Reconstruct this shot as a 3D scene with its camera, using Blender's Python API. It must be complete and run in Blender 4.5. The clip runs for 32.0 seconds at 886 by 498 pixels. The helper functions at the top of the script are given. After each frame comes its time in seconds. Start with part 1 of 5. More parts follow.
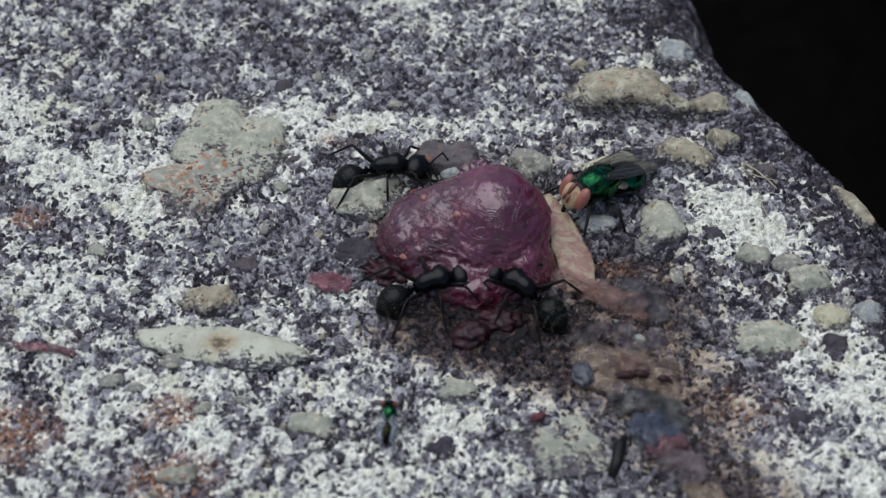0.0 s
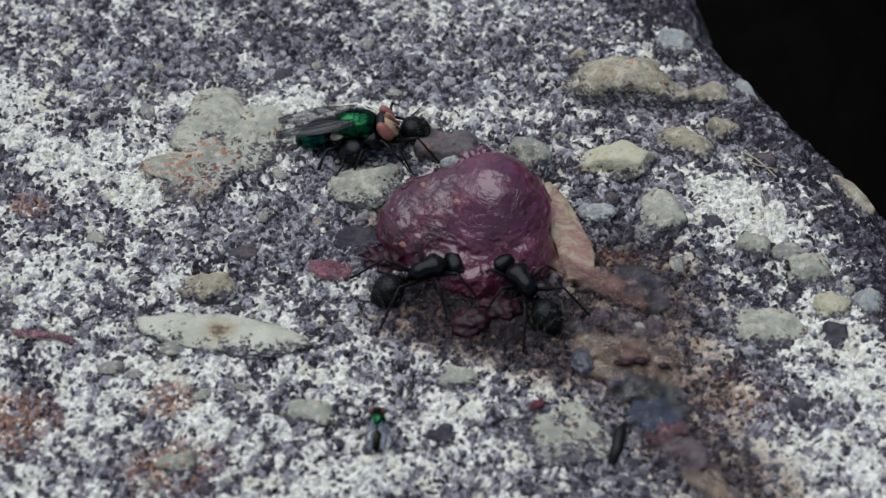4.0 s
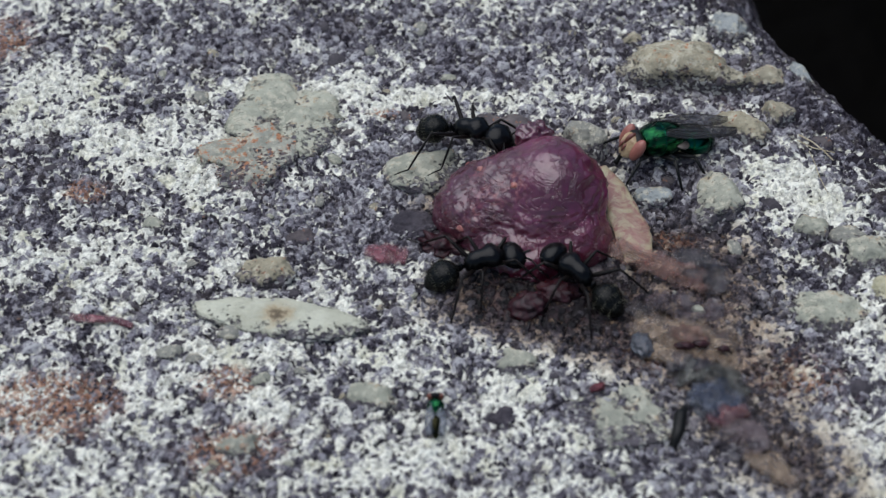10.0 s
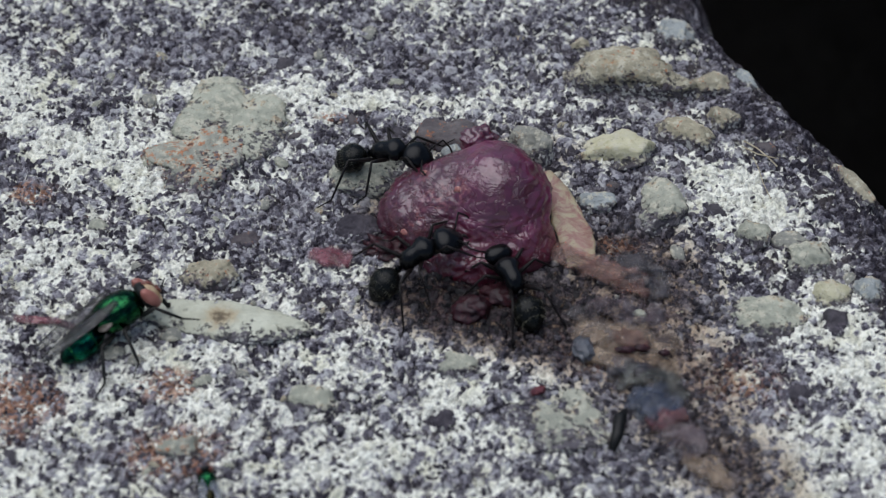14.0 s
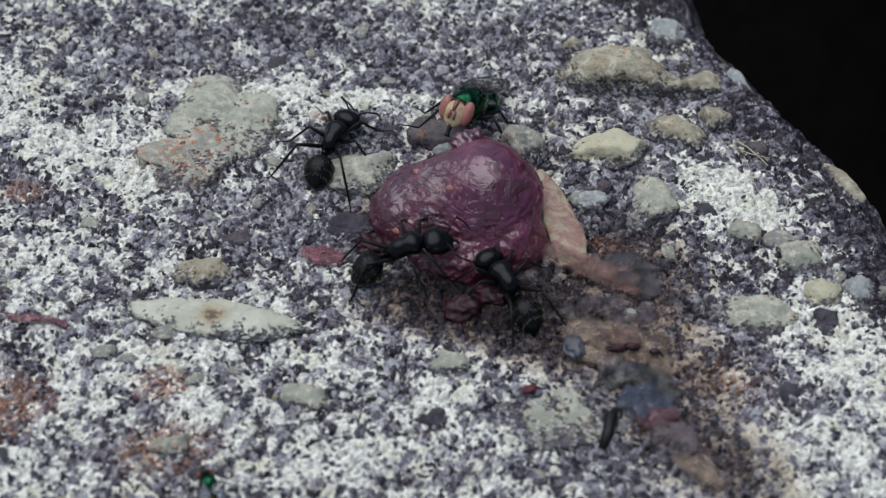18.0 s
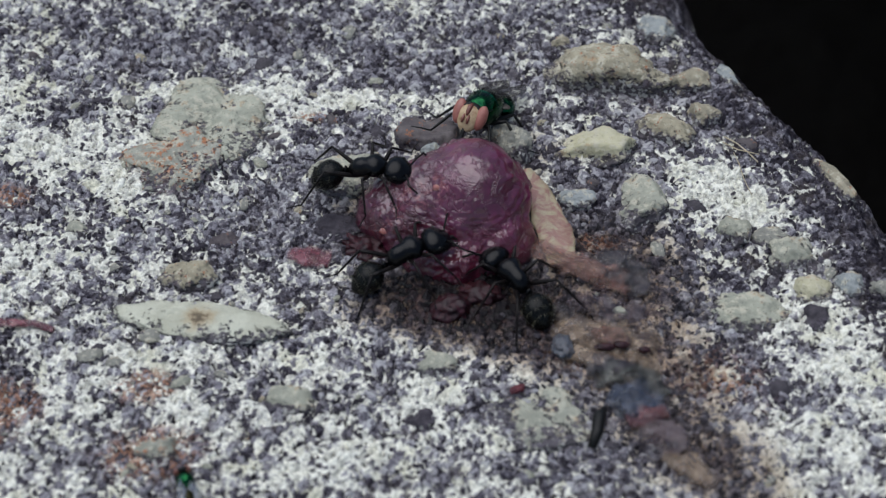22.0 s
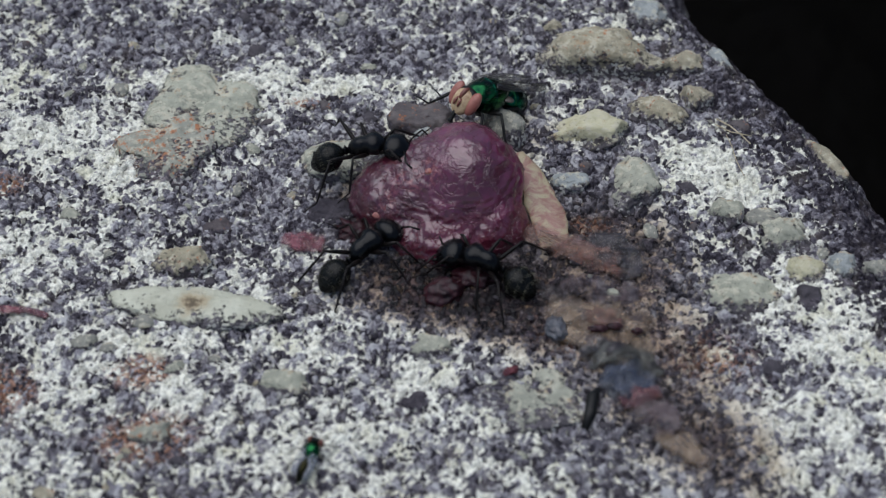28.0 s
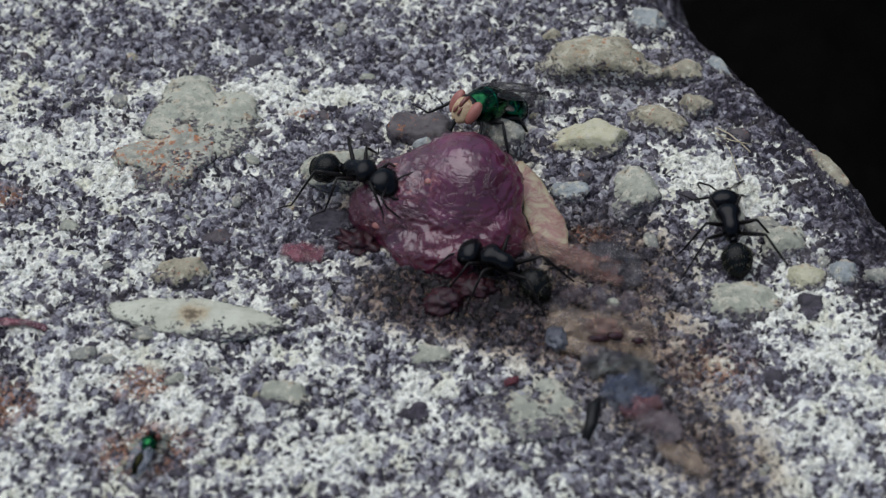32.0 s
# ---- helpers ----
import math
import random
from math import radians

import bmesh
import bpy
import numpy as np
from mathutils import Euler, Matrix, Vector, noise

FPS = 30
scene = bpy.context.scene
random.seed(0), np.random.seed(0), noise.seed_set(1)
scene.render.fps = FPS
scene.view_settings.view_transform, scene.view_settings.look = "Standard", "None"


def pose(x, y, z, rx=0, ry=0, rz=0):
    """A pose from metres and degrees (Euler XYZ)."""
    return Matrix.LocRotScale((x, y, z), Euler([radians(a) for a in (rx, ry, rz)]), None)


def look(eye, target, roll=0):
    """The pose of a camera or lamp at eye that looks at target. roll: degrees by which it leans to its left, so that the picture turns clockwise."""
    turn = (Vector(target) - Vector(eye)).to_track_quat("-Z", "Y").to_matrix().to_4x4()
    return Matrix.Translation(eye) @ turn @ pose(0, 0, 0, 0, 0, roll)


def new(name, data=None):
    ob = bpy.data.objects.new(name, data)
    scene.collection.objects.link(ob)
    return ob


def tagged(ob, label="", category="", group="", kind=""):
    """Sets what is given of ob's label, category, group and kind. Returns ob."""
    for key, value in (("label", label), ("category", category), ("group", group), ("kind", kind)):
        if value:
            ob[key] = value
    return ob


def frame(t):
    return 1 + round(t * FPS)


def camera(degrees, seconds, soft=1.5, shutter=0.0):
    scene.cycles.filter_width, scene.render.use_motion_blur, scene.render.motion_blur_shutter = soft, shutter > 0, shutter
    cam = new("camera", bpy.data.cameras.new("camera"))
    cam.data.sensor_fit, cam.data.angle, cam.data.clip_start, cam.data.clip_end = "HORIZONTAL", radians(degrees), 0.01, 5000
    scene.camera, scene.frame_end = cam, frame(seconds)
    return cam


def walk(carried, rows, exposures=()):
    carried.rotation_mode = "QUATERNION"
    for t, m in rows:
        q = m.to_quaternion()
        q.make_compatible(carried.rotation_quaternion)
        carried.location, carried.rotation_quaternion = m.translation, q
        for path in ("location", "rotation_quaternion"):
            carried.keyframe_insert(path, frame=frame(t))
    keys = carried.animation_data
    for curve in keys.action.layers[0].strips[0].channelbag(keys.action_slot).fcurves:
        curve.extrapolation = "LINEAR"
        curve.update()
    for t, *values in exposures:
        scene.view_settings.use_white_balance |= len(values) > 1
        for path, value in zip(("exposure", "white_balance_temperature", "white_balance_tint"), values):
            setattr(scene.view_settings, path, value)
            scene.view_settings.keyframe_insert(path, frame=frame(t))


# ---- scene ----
cam = camera(26.0, 32.0, soft=1.25, shutter=0.15)
cam.data.dof.use_dof, cam.data.dof.focus_distance, cam.data.dof.aperture_fstop = True, 0.158, 38
PATH = [
    (0, (-0.00014, -0.10223, 0.11663), (-0.00012, -0.03594, 0.04175), -0.03),
    (0.5, (-0.00026, -0.10237, 0.11637), (-0.00023, -0.03588, 0.04168), -0.05),
    (1, (-0.00043, -0.10246, 0.11628), (-0.00042, -0.03620, 0.04139), -0.02),
    (1.5, (-0.00061, -0.10239, 0.11641), (-0.00049, -0.03619, 0.04147), 0.10),
    (2, (-0.00055, -0.10261, 0.11611), (-0.00042, -0.03624, 0.04130), 0.05),
    (2.5, (-0.00050, -0.10270, 0.11603), (-0.00037, -0.03634, 0.04123), 0.12),
    (3, (-0.00054, -0.10269, 0.11610), (-0.00037, -0.03642, 0.04121), 0.14),
    (3.5, (-0.00052, -0.10279, 0.11593), (-0.00029, -0.03650, 0.04106), 0.16),
    (5.5, (-0.00035, -0.10306, 0.11568), (-0.00003, -0.03663, 0.04094), 0.29),
    (6, (-0.00063, -0.10297, 0.11585), (-0.00023, -0.03665, 0.04101), 0.31),
    (6.5, (-0.00090, -0.10316, 0.11578), (-0.00046, -0.03683, 0.04095), 0.39),
    (7, (-0.00125, -0.10307, 0.11608), (-0.00065, -0.03690, 0.04110), 0.55),
    (7.5, (-0.00068, -0.10319, 0.11573), (-0.00044, -0.03693, 0.04084), 0.25),
    (8, (-0.00095, -0.10319, 0.11579), (-0.00054, -0.03689, 0.04093), 0.38),
    (8.5, (-0.00062, -0.10315, 0.11568), (-0.00028, -0.03672, 0.04093), 0.34),
    (9, (-0.00077, -0.10319, 0.11566), (-0.00037, -0.03667, 0.04099), 0.37),
    (9.5, (-0.00091, -0.10317, 0.11598), (-0.00053, -0.03673, 0.04124), 0.36),
    (10, (-0.00307, -0.10362, 0.11480), (-0.00409, -0.03734, 0.03993), -0.81),
    (10.5, (-0.00320, -0.10399, 0.11471), (-0.00675, -0.03812, 0.03956), -2.58),
    (11, (-0.00084, -0.10374, 0.11440), (-0.00180, -0.03836, 0.03873), -0.84),
    (11.5, (0.00044, -0.10380, 0.11462), (-0.00049, -0.03786, 0.03945), -0.64),
    (12, (0.00058, -0.10344, 0.11478), (0.00037, -0.03729, 0.03979), -0.01),
    (12.5, (0.00037, -0.10335, 0.11527), (0.00041, -0.03722, 0.04026), 0.16),
    (13, (-0.00008, -0.10364, 0.11524), (0.00008, -0.03734, 0.04038), 0.24),
    (13.5, (-0.00029, -0.10381, 0.11518), (-0.00017, -0.03741, 0.04040), 0.24),
    (14, (-0.00033, -0.10417, 0.11500), (-0.00022, -0.03761, 0.04037), 0.21),
    (14.5, (-0.00026, -0.10414, 0.11513), (-0.00015, -0.03771, 0.04038), 0.25),
    (16.5, (0.00013, -0.10420, 0.11486), (0.00045, -0.03770, 0.04018), 0.40),
    (17, (0.00010, -0.10411, 0.11513), (0.00046, -0.03771, 0.04036), 0.40),
    (17.5, (-0.00012, -0.10437, 0.11502), (0.00034, -0.03782, 0.04037), 0.52),
    (18, (-0.00029, -0.10435, 0.11534), (0.00023, -0.03788, 0.04062), 0.56),
    (18.5, (0.00036, -0.10423, 0.11520), (0.00057, -0.03769, 0.04055), 0.34),
    (19, (0.00065, -0.10413, 0.11535), (0.00078, -0.03757, 0.04072), 0.29),
    (19.5, (0.00077, -0.10443, 0.11482), (0.00096, -0.03766, 0.04038), 0.19),
    (20, (0.00155, -0.10411, 0.11473), (0.00145, -0.03754, 0.04011), -0.23),
    (20.5, (0.00133, -0.10429, 0.11436), (0.00146, -0.03754, 0.03990), -0.14),
    (21, (0.00108, -0.10438, 0.11470), (0.00136, -0.03767, 0.04020), -0.07),
    (21.5, (0.00127, -0.10437, 0.11470), (0.00141, -0.03761, 0.04024), -0.23),
    (22, (0.00161, -0.10410, 0.11431), (0.00153, -0.03739, 0.03981), -0.45),
    (22.5, (0.00184, -0.10414, 0.11432), (0.00160, -0.03736, 0.03989), -0.55),
    (23, (0.00179, -0.10424, 0.11422), (0.00165, -0.03739, 0.03985), -0.51),
    (23.5, (0.00207, -0.10467, 0.11414), (0.00169, -0.03785, 0.03974), -0.86),
    (24, (0.00157, -0.10515, 0.11415), (0.00142, -0.03836, 0.03973), -0.73),
    (24.5, (0.00169, -0.10515, 0.11416), (0.00141, -0.03844, 0.03967), -0.81),
    (25, (0.00205, -0.10518, 0.11390), (0.00169, -0.03852, 0.03935), -0.96),
    (25.5, (0.00251, -0.10478, 0.11393), (0.00204, -0.03835, 0.03919), -1.11),
    (27.5, (0.00282, -0.10513, 0.11362), (0.00231, -0.03848, 0.03908), -1.28),
    (28, (0.00251, -0.10512, 0.11372), (0.00219, -0.03849, 0.03916), -1.08),
    (28.5, (0.00245, -0.10474, 0.11407), (0.00213, -0.03821, 0.03942), -1.04),
    (29, (0.00259, -0.10481, 0.11359), (0.00224, -0.03807, 0.03912), -1.18),
    (29.5, (0.00282, -0.10461, 0.11372), (0.00232, -0.03800, 0.03914), -1.34),
    (30, (0.00238, -0.10473, 0.11364), (0.00211, -0.03804, 0.03912), -1.15),
    (30.5, (0.00238, -0.10476, 0.11362), (0.00205, -0.03798, 0.03919), -1.25),
    (31, (0.00235, -0.10467, 0.11366), (0.00199, -0.03789, 0.03922), -1.35),
    (31.5, (0.00262, -0.10468, 0.11368), (0.00222, -0.03782, 0.03932), -1.35),
    (32, (0.00260, -0.10477, 0.11358), (0.00224, -0.03783, 0.03930), -1.38),
]
walk(cam, [(t, look(eye, target, roll)) for t, eye, target, roll in PATH],
     [(0, 0.10), (3, 0.08), (6, 0.13), (10, 0.18), (10.6, 0.07), (11, -0.06), (12, 0.02), (13, 0.12), (20, 0.16), (26, 0.10), (32, 0.07)])

# ---- world and light ----
world = bpy.data.worlds.new("sky")
scene.world = world
world.use_nodes = True
_n = world.node_tree.nodes
_sky = _n.new("ShaderNodeTexSky")
_sky.sky_type, _sky.sun_disc = "NISHITA", False
_sky.sun_elevation, _sky.sun_rotation = radians(75), radians(-60)
world.node_tree.links.new(_sky.outputs[0], _n["Background"].inputs[0])
_n["Background"].inputs[1].default_value = 0.085
sun = new("sun", bpy.data.lights.new("sun", "SUN"))
sun.data.energy, sun.data.angle, sun.data.color = 2.55, radians(80), (0.95, 0.96, 1.0)
sun.matrix_world = look((-0.12, 0.07, 0.5), (0, 0, 0))

MM = 0.001
rng = np.random.default_rng(7)


# ---- material helpers ----
class Mat:
    """A node material built up step by step."""

    def __init__(self, name, rough=0.6, **inputs):
        self.m = bpy.data.materials.new(name)
        self.m.use_nodes = True
        self.t = self.m.node_tree
        self.b = self.t.nodes["Principled BSDF"]
        self.b.inputs["Roughness"].default_value = rough
        for key, value in inputs.items():
            self.b.inputs[key.replace("_", " ")].default_value = value
        self.co = self.node("ShaderNodeTexCoord").outputs["Object"]

    def node(self, kind):
        return self.t.nodes.new(kind)

    def put(self, socket, value):
        if isinstance(value, (int, float)):
            socket.default_value = value
        elif isinstance(value, tuple):
            socket.default_value = (*value, 1.0)[:len(socket.default_value)]
        else:
            self.t.links.new(value, socket)

    def noise(self, size, detail=3.0, rough=0.6, distort=0.0):
        n = self.node("ShaderNodeTexNoise")
        n.inputs["Scale"].default_value = 1.0 / (size * MM)
        n.inputs["Detail"].default_value, n.inputs["Roughness"].default_value = detail, rough
        n.inputs["Distortion"].default_value = distort
        self.put(n.inputs["Vector"], self.co)
        return n.outputs[0]

    def cells(self, size, feature="F1", output="Distance"):
        n = self.node("ShaderNodeTexVoronoi")
        n.feature = feature
        n.inputs["Scale"].default_value = 1.0 / (size * MM)
        self.put(n.inputs["Vector"], self.co)
        return n.outputs[output]

    def attribute(self, name):
        n = self.node("ShaderNodeAttribute")
        n.attribute_name = name
        return n.outputs["Fac"]

    def each(self):
        return self.node("ShaderNodeObjectInfo").outputs["Random"]

    def ramp(self, value, lo, hi, a=0.0, b=1.0):
        n = self.node("ShaderNodeMapRange")
        n.interpolation_type = "SMOOTHSTEP"
        for k, v in enumerate((value, lo, hi, a, b)):
            self.put(n.inputs[k], v)
        return n.outputs[0]

    def math(self, op, a, b):
        n = self.node("ShaderNodeMath")
        n.operation = op
        self.put(n.inputs[0], a), self.put(n.inputs[1], b)
        return n.outputs[0]

    def mix(self, f, a, b):
        n = self.node("ShaderNodeMix")
        n.data_type = "RGBA"
        self.put(n.inputs[0], f), self.put(n.inputs[6], a), self.put(n.inputs[7], b)
        return n.outputs[2]

    def times(self, f, a, b):
        n = self.node("ShaderNodeMix")
        n.data_type, n.blend_type = "RGBA", "MULTIPLY"
        self.put(n.inputs[0], f), self.put(n.inputs[6], a), self.put(n.inputs[7], b)
        return n.outputs[2]

    def base(self, colour):
        self.put(self.b.inputs["Base Color"], colour)
        return self

    def rough(self, value):
        self.put(self.b.inputs["Roughness"], value)
        return self

    def bump(self, height, depth, strength=1.0):
        n = self.node("ShaderNodeBump")
        n.inputs["Strength"].default_value = strength
        n.inputs["Distance"].default_value = depth * MM
        self.put(n.inputs["Height"], height)
        self.put(self.b.inputs["Normal"], n.outputs[0])
        return self


def rock_material():
    m = Mat("lichen_crusted_rock", 0.85, Specular_IOR_Level=0.3)
    lichen, tone, rust, stain = (m.attribute(k) for k in ("lichen", "tone", "rust", "stain"))
    fine = m.noise(0.22, 4, 0.7)
    grit = m.node("ShaderNodeSeparateColor")
    m.put(grit.inputs[0], m.cells(0.24, "F1", "Color"))
    # grains: violet grey, from near black to clear quartz
    shade = m.math("ADD", tone, m.math("MULTIPLY", m.math("SUBTRACT", grit.outputs[0], 0.5), 0.5))
    shade = m.math("ADD", shade, m.math("MULTIPLY", m.math("SUBTRACT", fine, 0.5), 0.7))
    ramp = m.node("ShaderNodeValToRGB")
    while len(ramp.color_ramp.elements) < 5:
        ramp.color_ramp.elements.new(0.5)
    for e, (at, c) in zip(ramp.color_ramp.elements, ((0.0, (0.012, 0.009, 0.016)), (0.25, (0.044, 0.038, 0.052)), (0.5, (0.120, 0.113, 0.132)),
                                                     (0.75, (0.25, 0.24, 0.265)), (1.0, (0.44, 0.44, 0.44)))):
        e.position, e.color = at, (*c, 1)
    m.put(ramp.inputs[0], shade)
    dark = m.mix(m.ramp(m.noise(3.0, 3), 0.5, 0.72, 0.0, 0.4), ramp.outputs[0], (0.095, 0.078, 0.068))
    # lichen: chalky white to cream, thin and grey at its edges
    pale = m.mix(m.ramp(m.noise(0.6, 5, 0.75), 0.36, 0.6), (0.37, 0.37, 0.325), (0.86, 0.86, 0.75))
    pale = m.mix(m.ramp(m.noise(4.0, 2), 0.5, 0.7, 0.0, 0.45), pale, (0.62, 0.61, 0.43))
    pale = m.mix(m.ramp(stain, 0.06, 0.5, 0.0, 0.6), pale, (0.58, 0.48, 0.35))
    cover = m.math("ADD", lichen, m.math("MULTIPLY", m.math("SUBTRACT", fine, 0.5), 1.0))
    cover = m.math("ADD", cover, m.math("MULTIPLY", m.math("SUBTRACT", grit.outputs[1], 0.5), 0.4))
    c = m.mix(m.ramp(cover, 0.16, 0.92), dark, pale)
    c = m.mix(m.ramp(m.math("MULTIPLY", rust, m.ramp(grit.outputs[2], 0.25, 0.6)), 0.12, 0.6, 0.0, 0.75), c,
              m.mix(grit.outputs[0], (0.16, 0.075, 0.045), (0.46, 0.23, 0.13)))
    # soaked ground: dark wet soil with rusty and ochre crumbs
    wet = m.math("MULTIPLY", stain, m.ramp(m.noise(1.6, 4), 0.2, 0.65, 0.55, 1.0))
    blood = m.mix(m.ramp(m.noise(1.3, 5, 0.7), 0.42, 0.60), (0.10, 0.075, 0.10), (0.56, 0.48, 0.44))
    c = m.times(m.ramp(wet, 0.12, 0.75), c, blood)
    # strongest stain: blood-dark, with the void under the flesh painted in
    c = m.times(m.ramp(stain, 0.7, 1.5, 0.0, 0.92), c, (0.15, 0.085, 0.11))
    brown = m.math("MULTIPLY", m.ramp(wet, 0.2, 0.7, 0.0, 0.8), m.ramp(m.noise(0.9, 5, 0.75), 0.56, 0.64))
    brown = m.math("MULTIPLY", brown, m.ramp(grit.outputs[1], 0.2, 0.5, 0.35, 0.9))
    c = m.mix(brown, c, m.mix(grit.outputs[0], (0.06, 0.034, 0.024), (0.34, 0.235, 0.14)))
    m.put(m.b.inputs["Specular IOR Level"], m.ramp(wet, 0.2, 0.9, 0.3, 0.38))
    dry = m.ramp(cover, 0.35, 0.7, 0.55, 0.92)
    m.base(c).rough(m.math("MULTIPLY", dry, m.ramp(wet, 0.2, 0.9, 1.0, 0.45)))
    relief = m.math("ADD", fine, m.math("MULTIPLY", grit.outputs[0], 0.5))
    return m.bump(m.math("MULTIPLY", relief, m.ramp(cover, 0.3, 0.9, 1.0, 0.6)), 0.16, 1.0).m


def stone_material(name, a, b, speck=0.5, rust=0.0, mark=False):
    m = Mat(name, 0.8, Specular_IOR_Level=0.3)
    c = m.mix(m.ramp(m.noise(2.0, 4, 0.6), 0.3, 0.7), a, b)
    c = m.mix(m.ramp(m.each(), 0.0, 1.0, 0.0, 0.15), c, (0.22, 0.21, 0.20))
    if b[1] > 0.2 and not mark:
        c = m.mix(m.ramp(m.noise(0.9, 5, 0.7), 0.49, 0.59, 0.0, 0.7), c, (0.55, 0.52, 0.40))
        c = m.mix(m.ramp(m.noise(1.3, 5, 0.75), 0.56, 0.65, 0.0, 0.55), c, (0.42, 0.28, 0.15))
    if rust:
        c = m.mix(m.ramp(m.noise(0.75, 5, 0.75), 0.66 - 0.165 * rust, 0.68 - 0.09 * rust, 0.0, 0.9), c, (0.42, 0.17, 0.075))
    if mark:
        far = m.node("ShaderNodeVectorMath")
        far.operation = "LENGTH"
        m.put(far.inputs[0], m.co)
        streak = m.math("ADD", m.math("DIVIDE", far.outputs["Value"], 1.5 * MM), m.math("MULTIPLY", m.noise(0.8, 4), 1.3))
        c = m.mix(m.ramp(streak, 1.9, 0.9), c, (0.42, 0.33, 0.20))
        c = m.mix(m.ramp(streak, 1.3, 0.95, 0.0, 0.8), c, (0.07, 0.055, 0.04))
    fine = m.noise(0.35, 4, 0.75)
    c = m.mix(m.ramp(fine, 0.58, 0.66, 0.0, max(0.0, min(0.9, speck + 0.2))), c, (0.05, 0.045, 0.055))
    patchy = m.math("MULTIPLY", m.math("SUBTRACT", m.noise(1.5, 6, 0.7), 0.5), 2.8)
    rim = m.math("ADD", m.attribute("rim"), patchy)
    crumbs = m.node("ShaderNodeSeparateColor")
    m.put(crumbs.inputs[0], m.cells(0.28, "F1", "Color"))
    # one mask for the grit on the flanks and the shade painted there
    dirt_and_shade = m.math("ADD", rim, m.math("MULTIPLY", m.math("SUBTRACT", crumbs.outputs[0], 0.5), 0.55))
    c = m.mix(m.ramp(dirt_and_shade, 0.40, 0.86, 0.0, 0.95), c, m.mix(crumbs.outputs[1], (0.014, 0.011, 0.018), (0.13, 0.115, 0.135)))
    c = m.mix(m.ramp(m.math("MULTIPLY", rim, crumbs.outputs[2]), 0.72, 0.85, 0.0, 0.7), c, (0.50, 0.50, 0.45))
    relief = m.math("ADD", m.noise(0.6, 6, 0.7), m.math("MULTIPLY", m.ramp(dirt_and_shade, 0.5, 0.75), m.math("MULTIPLY", crumbs.outputs[0], 0.8)))
    return m.base(c).bump(relief, 0.28, 1.0).m


def flesh_material():
    m = Mat("raw_flesh", 0.3, Subsurface_Weight=0.1, Coat_Weight=1.0, Coat_Roughness=0.2, Coat_IOR=1.68, Specular_IOR_Level=0.3)
    m.b.inputs["Subsurface Radius"].default_value = (0.9 * MM, 0.25 * MM, 0.25 * MM)
    m.b.inputs["Subsurface Scale"].default_value = 1.0
    c = m.mix(m.ramp(m.noise(3.5, 4), 0.35, 0.65), (0.066, 0.003, 0.020), (0.125, 0.009, 0.046))
    torn = m.attribute("torn")
    c = m.mix(m.math("MULTIPLY", m.ramp(m.noise(0.55, 5, 0.7), 0.46, 0.62, 0.0, 0.9), m.attribute("fatty")), c, (0.33, 0.10, 0.10))
    m.put(m.b.inputs["Coat Roughness"], m.ramp(torn, 0.0, 0.8, 0.22, 0.08))
    c = m.mix(m.ramp(m.noise(0.8, 4), 0.6, 0.75, 0.0, 0.35), c, (0.05, 0.007, 0.020))
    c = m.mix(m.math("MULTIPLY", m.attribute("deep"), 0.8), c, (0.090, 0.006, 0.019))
    c = m.mix(m.math("MULTIPLY", m.attribute("speck"), m.ramp(m.noise(1.6, 4, 0.6), 0.38, 0.6, 0.15, 0.75)), c, (0.040, 0.003, 0.011))
    fibre = m.math("MULTIPLY", m.attribute("speck"), m.ramp(m.noise(0.28, 3, 0.7), 0.58, 0.70, 0.0, 0.4))
    c = m.mix(fibre, c, (0.26, 0.08, 0.09))
    m.base(c).rough(m.ramp(m.noise(1.2, 3), 0.3, 0.7, 0.38, 0.52))
    crease = m.node("ShaderNodeMath")
    crease.operation = "ABSOLUTE"
    m.put(crease.inputs[0], m.math("SUBTRACT", m.noise(1.7, 4, 0.55, 1.2), 0.5))
    groove = m.ramp(crease.outputs[0], 0.0, 0.035, -0.55, 0.0)
    ripple = m.math("MULTIPLY", m.noise(0.4, 2, 0.5, 2.5), m.ramp(torn, 0.0, 1.0, 0.1, 1.2))
    relief = m.math("ADD", m.math("ADD", m.noise(1.0, 3, 0.5, 1.5), ripple), groove)
    film = m.node("ShaderNodeBump")
    film.inputs["Strength"].default_value, film.inputs["Distance"].default_value = 1.0, 0.40 * MM
    m.put(film.inputs["Height"], m.math("MULTIPLY", m.math("ADD", m.noise(2.2, 3, 0.5, 1.2), m.math("MULTIPLY", groove, 0.35)), m.ramp(torn, 0.0, 0.7, 0.5, 1.0)))
    m.put(m.b.inputs["Coat Normal"], film.outputs[0])
    return m.bump(relief, 0.12, 0.8).m


